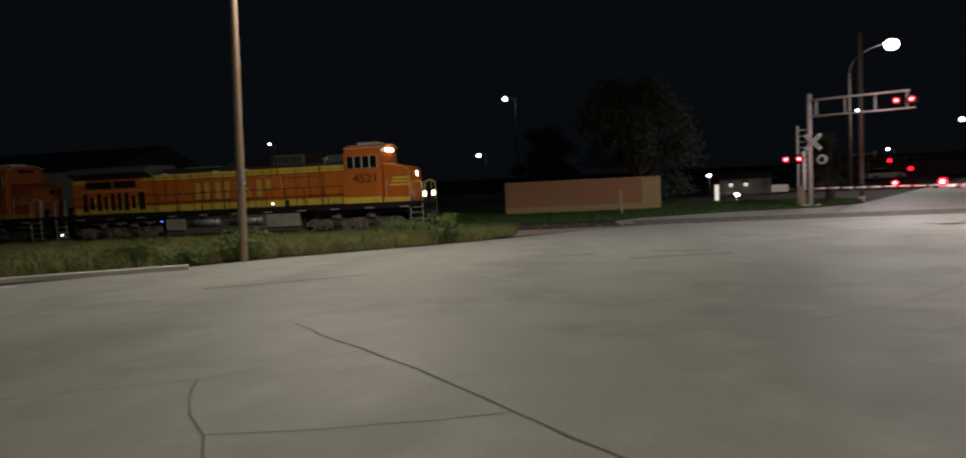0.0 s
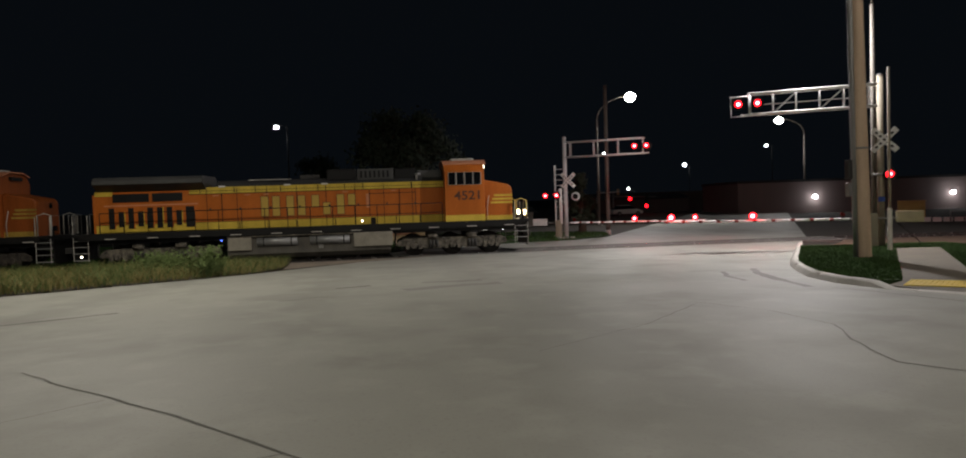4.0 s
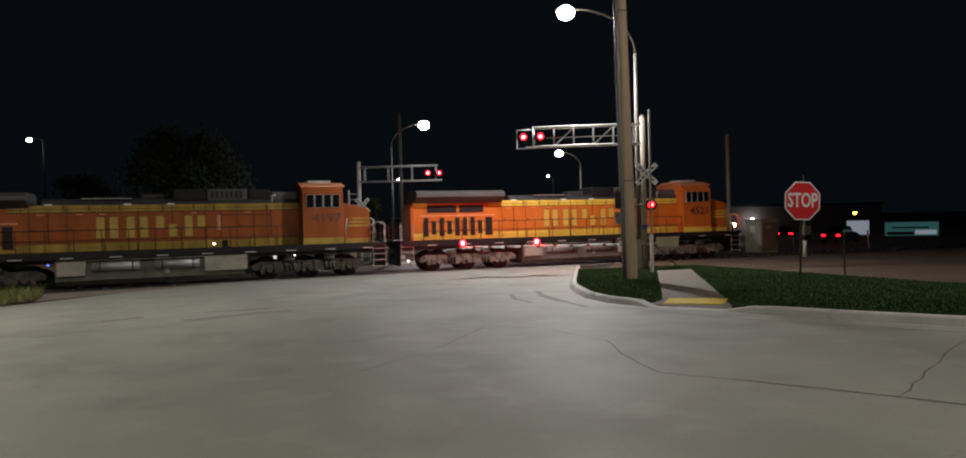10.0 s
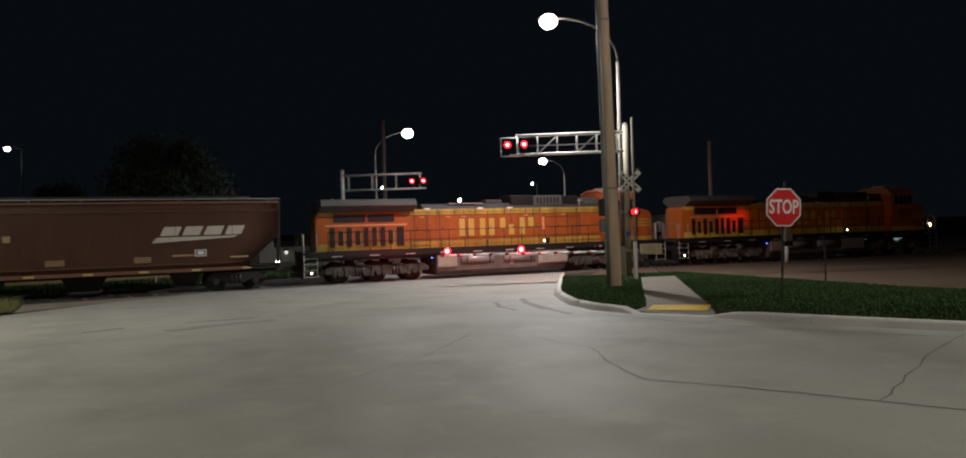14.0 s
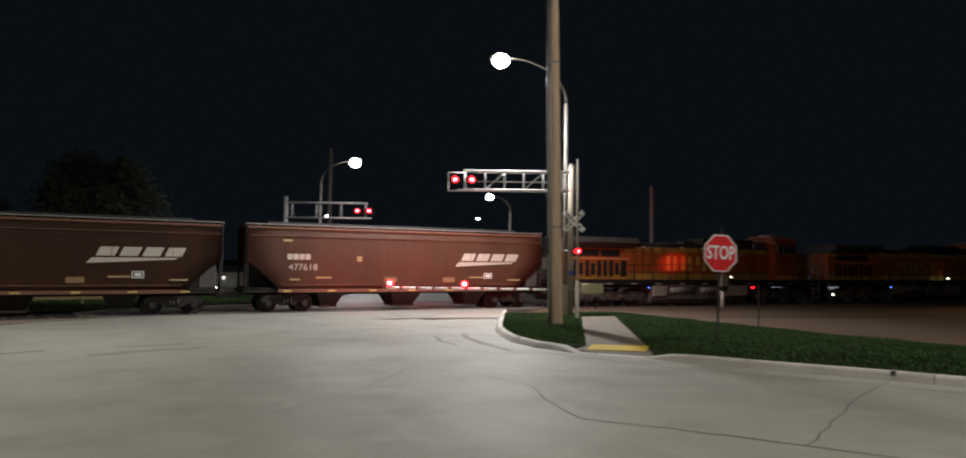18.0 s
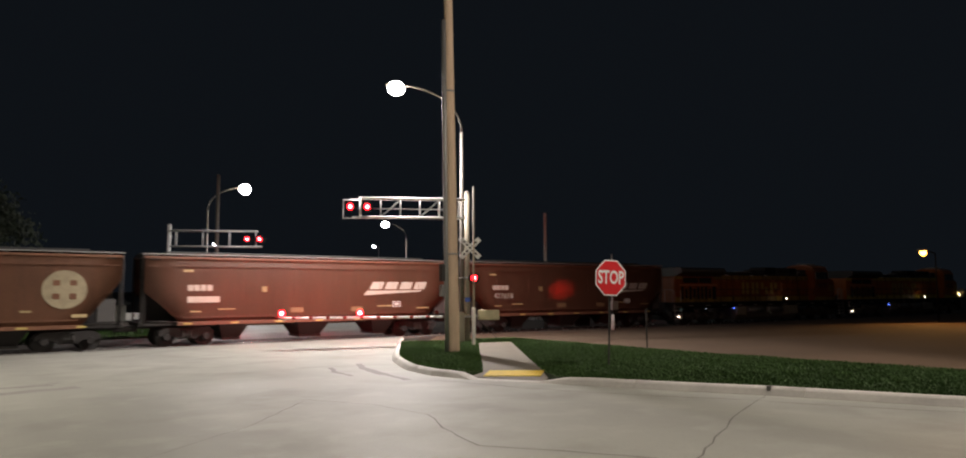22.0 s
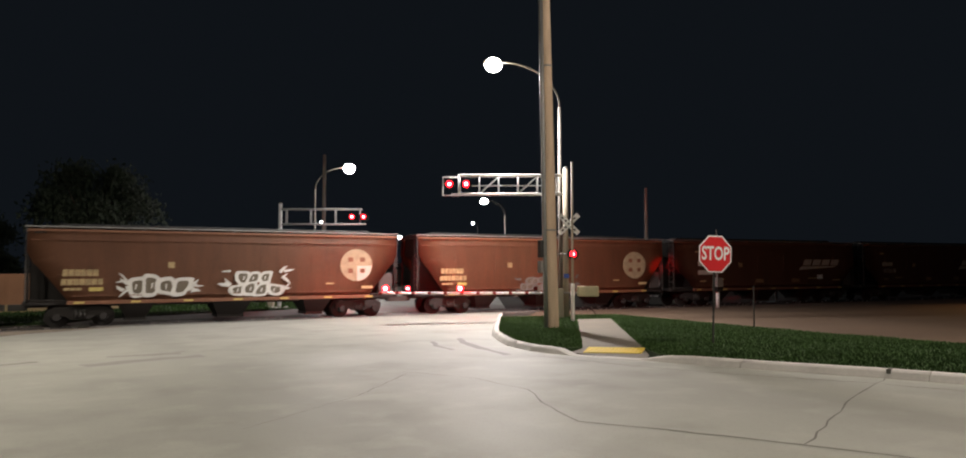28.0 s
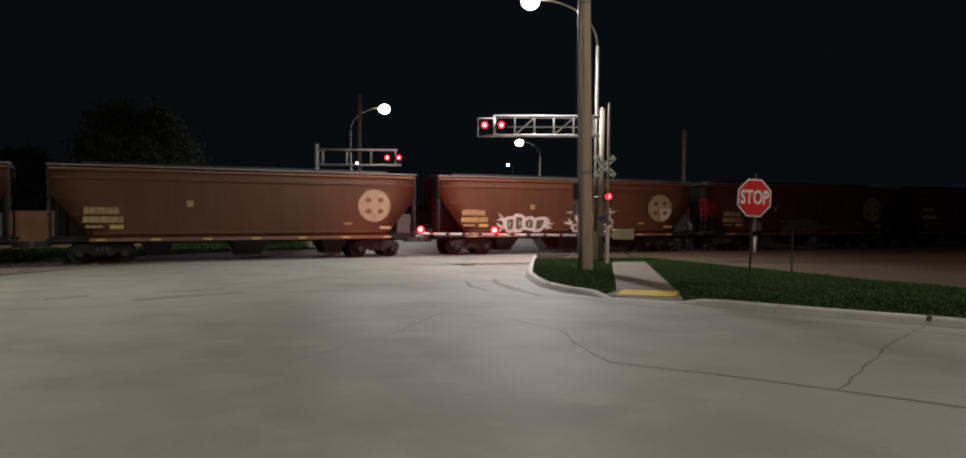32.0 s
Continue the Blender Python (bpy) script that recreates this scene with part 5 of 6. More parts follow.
def spray_cluster(parent, x0, x1, z, h, rows, y, seed, paint, size=0.62, strokes=7):
    """Unreadable swollen forms pressed together in a row or two: pale edge, dark filling, a pale gleam; wild strokes at both ends."""
    r = random.Random(seed)
    layer = 0
    for k in range(rows):
        a, b = (x0, x1) if k == 0 else (x0 + (x1 - x0) * 0.1, x1 - (x1 - x0) * 0.2)
        count = max(2, round((b - a) / size))
        zr = z + (k - (rows - 1) / 2) * h * 0.95
        for i in range(count):
            w = (b - a) / count * r.uniform(0.6, 0.74)
            hh = h * 0.52 * r.uniform(0.88, 1.15)
            P = lumpy(r, w, hh, r.uniform(-0.1, 0.28))
            cx, cz = a + (i + 0.5) * (b - a) / count + r.uniform(-0.05, 0.05), zr + r.uniform(-0.07, 0.07)
            layer += 1
            bub = spray_form(parent, "spray_bubble", P, cx, cz, y - 0.0012 * layer, paint, "pale spray-paint bubble")
            layer += 1
            t = r.uniform(0.52, 0.64)
            spray_form(bub, "spray_fill", [(p[0] * t + 0.01, p[1] * (t + 0.04)) for p in P], cx, cz, y - 0.0012 * layer, SPRAY_FILL, "dark spray-paint fill")
            layer += 1
            if r.random() < 0.75:
                g0 = r.uniform(-0.25, 0.1)
                spray_form(bub, "spray_gleam", [(w * g0, -hh * 0.3), (w * g0 + 0.05, -hh * 0.3), (w * g0 + 0.09, hh * 0.2), (w * g0 + 0.03, hh * 0.25)], cx, cz, y - 0.0012 * layer, paint)
    for side, xs in ((-1, x0), (1, x1)):
        for i in range(strokes):
            layer += 1
            a = radians(r.uniform(-55, 55)) + (0 if side > 0 else math.pi)
            l, w = r.uniform(0.3, 0.62), r.uniform(0.04, 0.085)
            p = Vector((r.uniform(-0.05, 0.2) * side, r.uniform(-0.3, 0.32) * rows))
            u = Vector((math.cos(a), math.sin(a)))
            v = Vector((-u.y, u.x)) * w
            m = p + u * l * 0.6 + v * r.uniform(-1.2, 1.2)
            spray_form(parent, "spray_stroke", [tuple(q) for q in (p - v, m - v * 0.8, p + u * l, m + v * 0.8, p + v)], xs, z, y - 0.0012 * layer, paint, "ragged pale spray-paint stroke")


def hopper(name, label, style, tags=()):
    """Covered hopper, origin mid-length on the railhead; -y side towards the street."""
    H = empty(name, pose(0, 0, 0), label, "hopper car", "hopper cars")
    red = HOPPER_RED if style == "new" else HOPPER_RED_OLD
    HL = 8.35
    zt, cut = (2.6, 1.6) if style == "new" else (3.1, 1.55)
    # curved side sheets
    for sy in (-1, 1):
        bm = BM()
        zs = [1.12, 1.4, 1.8, 2.2, 2.6, 2.9, 3.3, 3.7, 4.05, 4.3]
        prev = None
        for z in zs:
            half = HL if z > zt else HL - cut * ((zt - z) / (zt - 1.12)) ** 0.9
            bulge = 1.46 + 0.07 * math.sin((z - 1.12) / 3.18 * math.pi) - (0.1 if z > 4.2 else 0)
            cur = [bm.verts.new((half * (-1 + 2 * i / 12), sy * bulge, z)) for i in range(13)]
            if prev:
                for i in range(12):
                    bm.faces.new((prev[i], prev[i + 1], cur[i + 1], cur[i]) if sy < 0 else (prev[i], cur[i], cur[i + 1], prev[i + 1])).smooth = True
            prev = cur
        bmesh.ops.solidify(bm, geom=bm.faces[:], thickness=0.04)
        part("side_sheet", bm, red, H, "oxide red curved side sheet")
        part("side_sill", cube(-HL + 1.5, HL - 1.5, sy * 1.5 - 0.05, sy * 1.5 + 0.05, 1.0, 1.16, bevel=0.01), red, H)
        part("top_rail", cube(-HL, HL, sy * 1.42 - 0.06, sy * 1.42 + 0.06, 4.24, 4.36, bevel=0.015), red, H)
    part("roof", prism(BM(), [(-1.42, 4.3), (-0.9, 4.46), (0, 4.54), (0.9, 4.46), (1.42, 4.3)], -HL, HL, "x"), ROOF_GREY, H, "dusty roof")
    part("running_board", cube(-HL - 0.1, HL + 0.1, -1.5, -0.95, 4.44, 4.49), GALV, H, "pale steel roof walkway")
    for k in range(9):
        x = -HL + 0.5 + k * (2 * HL - 1) / 8
        part("walk_bracket", cube(x, x + 0.05, -1.47, -1.1, 4.3, 4.44), GALV, H)
    part("roof_hatch", cube(-7.2, 7.2, -0.35, 0.35, 4.54, 4.66, bevel=0.03), ROOF_GREY, H)
    # slope sheets, end posts, ladders
    for sx in (-1, 1):
        bm = BM()
        prism(bm, [(sx * (HL - 0.25), 3.3), (sx * (HL - 0.25), 4.3), (sx * (HL - 0.6), 4.3), (sx * 5.0, 1.0), (sx * 5.2, 0.95)], -1.42, 1.42)
        # dark plate closes off the open end bay, its shade put into the colour
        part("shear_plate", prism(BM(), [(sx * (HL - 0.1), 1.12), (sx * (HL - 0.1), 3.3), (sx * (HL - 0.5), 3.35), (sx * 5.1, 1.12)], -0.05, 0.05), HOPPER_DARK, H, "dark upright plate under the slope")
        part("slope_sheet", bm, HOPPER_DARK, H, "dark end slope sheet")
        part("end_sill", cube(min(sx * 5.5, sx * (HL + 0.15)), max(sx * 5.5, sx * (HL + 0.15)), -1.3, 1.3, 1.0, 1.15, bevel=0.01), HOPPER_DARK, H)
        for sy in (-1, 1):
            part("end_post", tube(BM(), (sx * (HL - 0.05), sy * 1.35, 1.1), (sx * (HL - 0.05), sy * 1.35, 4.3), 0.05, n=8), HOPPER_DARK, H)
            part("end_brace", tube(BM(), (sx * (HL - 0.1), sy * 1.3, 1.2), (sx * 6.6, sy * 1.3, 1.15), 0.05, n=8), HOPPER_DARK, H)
        lad = part("end_ladder", tube(BM(), (sx * (HL + 0.05), -1.42, 1.1), (sx * (HL + 0.05), -1.42, 4.4), 0.02, n=6), BOX_GREY, H)
        part("ladder_rail", tube(BM(), (sx * (HL + 0.05), -0.98, 1.1), (sx * (HL + 0.05), -0.98, 4.4), 0.02, n=6), BOX_GREY, lad)
        for k in range(9):
            part("rung", tube(BM(), (sx * (HL + 0.05), -1.42, 1.25 + k * 0.36), (sx * (HL + 0.05), -0.98, 1.25 + k * 0.36), 0.015, n=6), BOX_GREY, lad)
        part("coupler", cube(min(sx * HL, sx * (HL + 0.72)), max(sx * HL, sx * (HL + 0.72)), -0.15, 0.15, 0.72, 1.0, bevel=0.03), DARK_STEEL, H)
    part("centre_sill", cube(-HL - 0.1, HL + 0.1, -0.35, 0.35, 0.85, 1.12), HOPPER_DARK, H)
    part("brake_box", cube(HL - 0.95, HL - 0.2, -1.38, -1.1, 1.25, 2.3, bevel=0.03), BOX_GREY, H, "dull grey brake box")
    for z in (3.86, 1.36):
        part("side_seam", cube(-HL + (0.1 if z > 3 else 1.7), HL - (0.1 if z > 3 else 1.7), -1.56, -1.48, z, z + 0.035), red, H, "welded seam along the side")
    for k in range(6):
        x = -6.2 + k * 2.48
        part("weld_seam", cube(x, x + 0.02, -1.548 if style == "new" else -1.549, -1.5, 2.4, 3.4), red, H)
    part("side_placard", cube(-2.9, -2.62, -1.556, -1.52, 2.62, 2.9), FADED_CREAM, H, "small pale placard")
    # discharge chutes
    for x, wl, wr in ((-4.3, 0.62, 0.95), (0.0, 0.95, 0.95), (4.3, 0.95, 0.62)):
        bm = BM()
        top = [(x - wl, -1.38, 1.12), (x + wr, -1.38, 1.12), (x + wr, 1.38, 1.12), (x - wl, 1.38, 1.12)]
        bot = [(x - wl + 0.38, -0.7, 0.3), (x + wr - 0.38, -0.7, 0.3), (x + wr - 0.38, 0.7, 0.3), (x - wl + 0.38, 0.7, 0.3)]
        A, B = [bm.verts.new(p) for p in top], [bm.verts.new(p) for p in bot]
        for i in range(4):
            bm.faces.new((A[i], A[(i + 1) % 4], B[(i + 1) % 4], B[i]))
        bm.faces.new(A), bm.faces.new(B)
        bmesh.ops.recalc_face_normals(bm, faces=bm.faces[:])
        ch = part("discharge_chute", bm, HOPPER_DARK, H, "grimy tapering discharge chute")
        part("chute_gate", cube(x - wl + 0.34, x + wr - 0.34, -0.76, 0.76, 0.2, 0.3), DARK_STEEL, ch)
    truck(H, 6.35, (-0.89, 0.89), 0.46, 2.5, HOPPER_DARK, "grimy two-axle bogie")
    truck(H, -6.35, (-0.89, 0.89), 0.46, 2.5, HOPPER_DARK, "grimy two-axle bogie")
    Y = -1.545
    for k in range(7):
        x = -6.6 + k * 2.2
        part("reflector_strip", cube(x, x + 0.4, -1.556, -1.55, 1.04, 1.12), REFLECT_DULL, H, "dirty yellow reflective strip")
    if style == "new":
        for k in range(4):
            x = 3.1 + k * 0.92
            letter_block(H, x, x + 0.74, 2.74, 3.16, Y + 0.01, k, EMBLEM_WHITE, slant=0.45)
        part("emblem_wedge", prism(BM(), [(2.75, 2.4), (6.3, 2.6), (6.45, 2.68), (2.95, 2.66)], Y - 0.012, Y + 0.03), EMBLEM_WHITE, H, "white wedge under the emblem")
        [part("legend_bar", cube(-6.45 + k * 0.3, -6.2 + k * 0.3, Y - 0.008, Y + 0.02, 2.68, 2.97), EMBLEM_WHITE, H) for k in range(4)]
        part("legend_bar", cube(-6.65, -6.2, Y + 0.03, Y + 0.06, 3.6, 3.72), CREAM_PAINT, H)
        word("car_number", "477618", 0.46, EMBLEM_WHITE, H, pose(-5.66, Y, 2.24), 0.006, 1.05) if tags == "numbered" else part("legend_bar", cube(-6.45, -4.95, Y - 0.008, Y + 0.02, 2.1, 2.4), EMBLEM_WHITE, H)
        for x, w, z in ((-5.0, 0.8, 1.72), (-6.3, 0.5, 1.62), (3.6, 0.9, 1.75), (6.1, 0.8, 1.6)):
            part("legend_bar", cube(x, x + w, Y + 0.01, Y + 0.03, z, z + 0.07), CREAM_PAINT, H, "faint stencil line")
        for x in (-1.4, 2.0):
            part("faded_patch", cube(x, x + 0.72, Y + 0.005, Y + 0.03, 1.5, 1.78), DULL_PATCH, H, "faded yellow patch")
        fr = BM()
        for a in ((4.55, 5.05, 1.72, 1.76), (4.55, 5.05, 2.0, 2.04), (4.55, 4.59, 1.72, 2.04), (5.01, 5.05, 1.72, 2.04), (4.66, 4.94, 1.8, 1.96)):
            box(fr, a[0], a[1], Y + 0.002, Y + 0.03, a[2], a[3])
        part("consolidated_panel", fr, WHITE_PAINT, H, "small white framed panel")
    else:
        bm = BM()
        tube(bm, (6.1, Y + 0.03, 2.75), (6.1, Y - 0.006, 2.75), 0.86, 0.86, 36)
        disc = part("round_emblem", bm, mat("worn_disc_paint", (0.33, 0.27, 0.165), 0.62, dark=0.6, scale=3.5, fine=18, bump=0.03, amount=0.8), H, "faded cream disc emblem")
        part("emblem_quarter", prism(BM(), [(6.13, 2.72)] + [(6.13 + 0.8 * math.cos(radians(-q)), 2.72 + 0.8 * math.sin(radians(-q))) for q in range(0, 91, 10)], Y - 0.009, Y - 0.004), EMBLEM_WHITE, disc, "repainted white quarter") if len(tags) > 1 else None
        for dx in (-0.32, 0.32):
            for dz in (-0.3, 0.3):
                part("emblem_square", cube(6.1 + dx - 0.13, 6.1 + dx + 0.13, Y - 0.012, Y - 0.004, 2.75 + dz - 0.12, 2.75 + dz + 0.12, bevel=0.02), red, disc)
        for x0, x1, z, h in ((-7.05, -5.5, 2.26, 0.3), (-7.1, -5.45, 1.86, 0.28), (-7.0, -6.3, 1.62, 0.12)):
            for q in range(int((x1 - x0) / 0.23)):
                part("legend_block", cube(x0 + q * 0.23, x0 + q * 0.23 + 0.205, Y - 0.004, Y + 0.03, z, z + h), FADED_CREAM, H, "faded cream stencil block")
        part("yellow_panel", cube(-6.05, -5.5, Y - 0.002, Y + 0.03, 1.58, 1.75), REFLECT_DULL, H, "small yellow panel")
        part("legend_bar", cube(4.5, 4.9, Y, Y + 0.03, 1.75, 1.83), CREAM_PAINT, H)
        part("legend_bar", cube(6.4, 7.0, Y, Y + 0.03, 1.5, 1.64), CREAM_PAINT, H)
        for k, (x0, x1, z, h, rows) in enumerate(tags):
            if len(tags) > 1:
                spray_cluster(H, x0, x1, z, h, rows, Y - 0.012, 7 + k + len(tags), SPRAY_WHITE)
            else:
                spray_cluster(H, x0, x1, z, h, rows, Y - 0.03, 21, SPRAY_GREY, 0.46, 3)
    # the body stands a little lower over its sill than drawn above
    for ob in H.children_recursive:
        for v in ob.data.vertices:
            if v.co.z > 1.2:
                v.co.z = 1.2 + (v.co.z - 1.2) * 0.967
    return H


# spray-painted groups on two cars: from, to, height of the middle, height of a row, rows
TAGS_A = [(-4.5, -2.0, 1.82, 0.86, 1), (-0.1, 2.2, 1.86, 0.6, 2)]
TAGS_B = [(-2.1, 1.6, 1.62, 0.4, 2)]
TRAIN = [  # thing, metres from the leading nose back to the middle, distance between bogie centres
    (locomotive("locomotive", "4521", "leading orange and yellow diesel locomotive, grimy, lamps lit"), 10.1, 14.0),
    (locomotive("locomotive", "4197", "second orange and yellow diesel locomotive, grimy, lamps off", False), 32.68, 14.0),
    (hopper("hopper_car", "oxide red covered hopper car with white slanted emblem", "new", "numbered"), 53.1, 12.7),
    (hopper("hopper_car", "oxide red covered hopper car with white wedge emblem", "new"), 71.05, 12.7),
    (hopper("hopper_car", "faded red covered hopper car with cream disc emblem, lightly sprayed", "old", TAGS_B), 88.75, 12.7),
    (hopper("hopper_car", "faded red covered hopper car with white spray-paint bubbles", "old", TAGS_A), 106.85, 12.7),
    (hopper("hopper_car", "faded red covered hopper car with cream disc emblem", "old"), 125.1, 12.7),
    (hopper("hopper_car", "faded red covered hopper car at the end of view", "old"), 143.3, 12.7),
]
# seconds, place of the leading nose along the track
RUN = [(0, -10.2), (1, -6.1), (2, -1.9), (4, 6.5), (7, 19.45), (9, 28.1), (10, 32.4), (13, 46.2), (17, 64.3), (19, 73.6), (20.5, 80.6), (23, 92.3), (25, 101.1), (28, 113.9), (29, 118.2), (31, 126.9), (32, 131.2)]

# ---- background ----
def bmesh_ball(r):
    bm = BM()
    bmesh.ops.create_uvsphere(bm, u_segments=12, v_segments=8, radius=r)
    return bm


def tree(name, x, y, h, w, seed, trunk_h, label, leaves=9000):
    """Tapered trunk, limbs and drooping clumps of leaves, broad in the lower half."""
    r = random.Random(seed)
    th = empty(name, Matrix.Translation((x, y, ground_z(y) - 0.1)), label, "tree", "trees")
    bm = BM()
    tube(bm, (0, 0, 0), (0.1, 0, trunk_h), 0.34, 0.22, 10)
    tips = []
    for k in range(26):
        f = r.random() ** 0.8
        a = r.random() * math.tau
        reach = w * (1.0 if f < 0.45 else math.sqrt(max(0.0, 1 - ((f - 0.45) / 0.6) ** 2))) * r.uniform(0.35, 1.0)
        q = Vector((math.cos(a) * reach, math.sin(a) * reach, trunk_h * 0.5 + (h - trunk_h * 0.5) * f * 0.93))
        fork = Vector((0.1, 0, trunk_h * r.uniform(0.7, 1.0))).lerp(q, 0.5) + Vector((0, 0, 0.6))
        tube(bm, (0.1, 0, trunk_h * r.uniform(0.7, 1)), fork, 0.12, 0.07, 6)
        tube(bm, fork, q, 0.07, 0.025, 6)
        tips.append((q, r.uniform(0.6, 1.25)))
    part("trunk", bm, BARK, th, "dark branching trunk")
    verts, faces = [], []
    for k in range(leaves):
        c, big = r.choice(tips)
        d = Vector((r.gauss(0, 1), r.gauss(0, 1), r.gauss(0, 0.75))) * w * 0.17 * big
        p = c + d - Vector((0, 0, 0.25 * (d.x * d.x + d.y * d.y)))
        if p.z < 0.7:
            p.z = 0.7 + 1.5 * r.random()
        u = Vector((r.gauss(0, 0.6), r.gauss(0, 0.6), r.gauss(0, 1))).normalized() * r.uniform(0.1, 0.24)
        v = u.orthogonal().normalized() * u.length * 0.55
        i = len(verts)
        verts += [p + u, p + v, p - u, p - v]
        faces.append((i, i + 1, i + 2, i + 3))
    me = bpy.data.meshes.new("crown")
    me.from_pydata(verts, [], faces)
    me.materials.append(LEAF)
    part("crown", me, LEAF, th, "loose drooping leafy crown")
    return th


tree("tree", 2.1, 58.0, 10.9, 4.1, 3, 2.4, "broad leafy tree dimly lit beyond the track", 16000)
tree("tree", 14.6, 51.5, 4.6, 0.9, 8, 1.6, "slim dark young tree behind the far signal", 3000)
tree("tree", -6.5, 74.0, 7.5, 3.4, 5, 2.0, "dim leafy tree far behind the train")


def storage_box(x0, x1, y, d, h, label):
    th = empty("storage_container", Matrix.Translation((x0, y, ground_z(y) - 0.12)), label, "container")
    part("body", cube(0, x1 - x0, 0, d, 0.12, h, bevel=0.02), WALL_BEIGE, th)
    n = int((x1 - x0) / 0.6)
    for k in range(n):
        part("rib", cube(k * 0.6 + 0.1, k * 0.6 + 0.3, -0.035, 0, 0.25, h - 0.15), WALL_BEIGE, th)
    part("lower_rail", cube(0, x1 - x0, -0.05, 0.0, 0.2, 0.62), CREAM_PAINT, th, "pale lower band")
    part("end_panel", cube(x1 - x0 - 1.25, x1 - x0 - 0.02, -0.045, 0, 0.2, h - 0.08), CREAM_PAINT, th, "pale end panel")
    return th


storage_box(-7.1, 3.3, 48.5, 2.5, 2.35, "long weathered tan storage container beyond the track")


def building(name, x0, x1, y, d, h, roof, material, label, windows=(), lamps=(), angle=0.0):
    th = empty(name, Matrix.Translation((x0, y, ground_z(y) - 0.12)) @ Matrix.Rotation(angle, 4, "Z"), label, "building", "buildings")
    w = x1 - x0
    part("wall", cube(0, w, 0, d, 0, h), material, th)
    if roof:
        part("roof", prism(BM(), [(-0.4, h), (d + 0.4, h), (d / 2, h + roof)], -0.4, w + 0.4, "x"), ROOF_GREY, th)
    else:
        part("roof", cube(-0.15, w + 0.15, -0.15, d + 0.15, h + 0.004, h + 0.3), ROOF_GREY, th)
    for a, b, c, e, lit in windows:
        fr = part("window", cube(a - 0.08, b + 0.08, -0.05, 0, c - 0.08, e + 0.08), WHITE_PAINT, th)
        part("pane", cube(a, b, -0.07, -0.05, c, e), lit, fr)
    for a, z, m_, s in lamps:
        lm = part("wall_lamp", cube(a - 0.2, a + 0.2, -0.3, 0, z, z + 0.25), DARK_STEEL, th)
        part("lens", tube(BM(), (a, -0.22, z - 0.02), (a, -0.34, z - 0.2), 0.3 * s, 0.22 * s, 12), m_, lm, "lit lens")
    return th


PALE_BAND = mat("pale_shopfront", (0.5, 0.48, 0.44), 0.6)
WARM_PANE = glow("lit_pane", (1.0, 0.95, 0.85), 0.8)
GREEN_PANE = glow("green_lit_sign", (0.2, 0.75, 0.7), 0.075)
building("building", -72, -42, 55, 14, 5.2, 2.2, CABINET, "low grey gabled shed")
building("building", 44, 100, 84, 18, 3.9, 0, WAREHOUSE, "long low brown warehouse with lit wall lamps", (), ((9.3, 2.1, FAR_WHITE, 1.0), (25.8, 2.1, FAR_WHITE, 1.0), (33.9, 2.1, FAR_WHITE, 1.0)), -0.2)
building("house", 10.3, 15.0, 71, 6, 1.5, 0.55, CABINET, "low pale house wall with two lit wall lamps", (), ((1.0, 1.05, WARM_PANE, 0.6), (2.35, 1.05, WARM_PANE, 0.6)))
building("house", 34, 50, 112, 9, 2.3, 0.8, WALL_DARK, "pale building beyond the far road", ())


building("building", 34, 76, 128, 10, 3.1, 0, WALL_DARK, "long low dark building closing the far road", ((4, 9, 0.5, 1.2, PALE_BAND), (13, 15, 0.4, 2.0, PALE_BAND), (24, 33, 0.5, 1.1, PALE_BAND)), (), -0.5)


def lit_board(az0, az1, el0, el1, dist, material, label):
    """A flat lit sign board on two posts, turned to the street."""
    a = radians((az0 + az1) / 2)
    w = dist * radians(az1 - az0)
    z0, z1 = 2.62 + dist * math.tan(radians(el0)), 2.62 + dist * math.tan(radians(el1))
    th = empty("lit_board", Matrix.Translation((math.sin(a) * dist, math.cos(a) * dist, -0.1)) @ Matrix.Rotation(-a, 4, "Z"), label, "sign")
    part("panel", cube(-w / 2, w / 2, -0.06, 0.0, z0 + 0.1, z1 + 0.1), material, th)
    part("frame", cube(-w / 2 - 0.08, w / 2 + 0.08, 0.001, 0.2, z0 + 0.02, z1 + 0.18), DARK_STEEL, th)
    for x in (-w / 2, w / 2):
        part("post", tube(BM(), (x, 0.1, 0), (x, 0.1, z0 + 0.1), 0.08), DARK_STEEL, th)
    return th


lit_board(51.42, 52.83, -1.59, -0.59, 74, glow("lit_white_board", (0.75, 0.85, 1.0), 0.24), "plain white lit board far across the lot")
gb = lit_board(53.8, 56.97, -1.69, -0.75, 78, GREEN_PANE, "green and white lit board far across the lot")
part("white_band", cube(0.3, 2.0, -0.08, -0.06, 0.55, 0.95), glow("lit_white_board", (0.75, 0.85, 1.0), 0.24), gb)
part("dark_band", cube(-1.6, 1.4, -0.08, -0.06, 1.1, 1.25), DARK_STEEL, gb)
part("dark_band", cube(-2.0, 0.2, -0.08, -0.06, 0.5, 0.8), DARK_STEEL, gb)
rp = empty("marker_mast", Matrix.Translation((34.9, 30.7, ground_z(30.7))), "pale steel mast with a small box beside the track", "pole")
part("pole", tube(BM(), (0, 0, 0), (0, 0, 4.85), 0.07, 0.06, 10), GALV, rp)
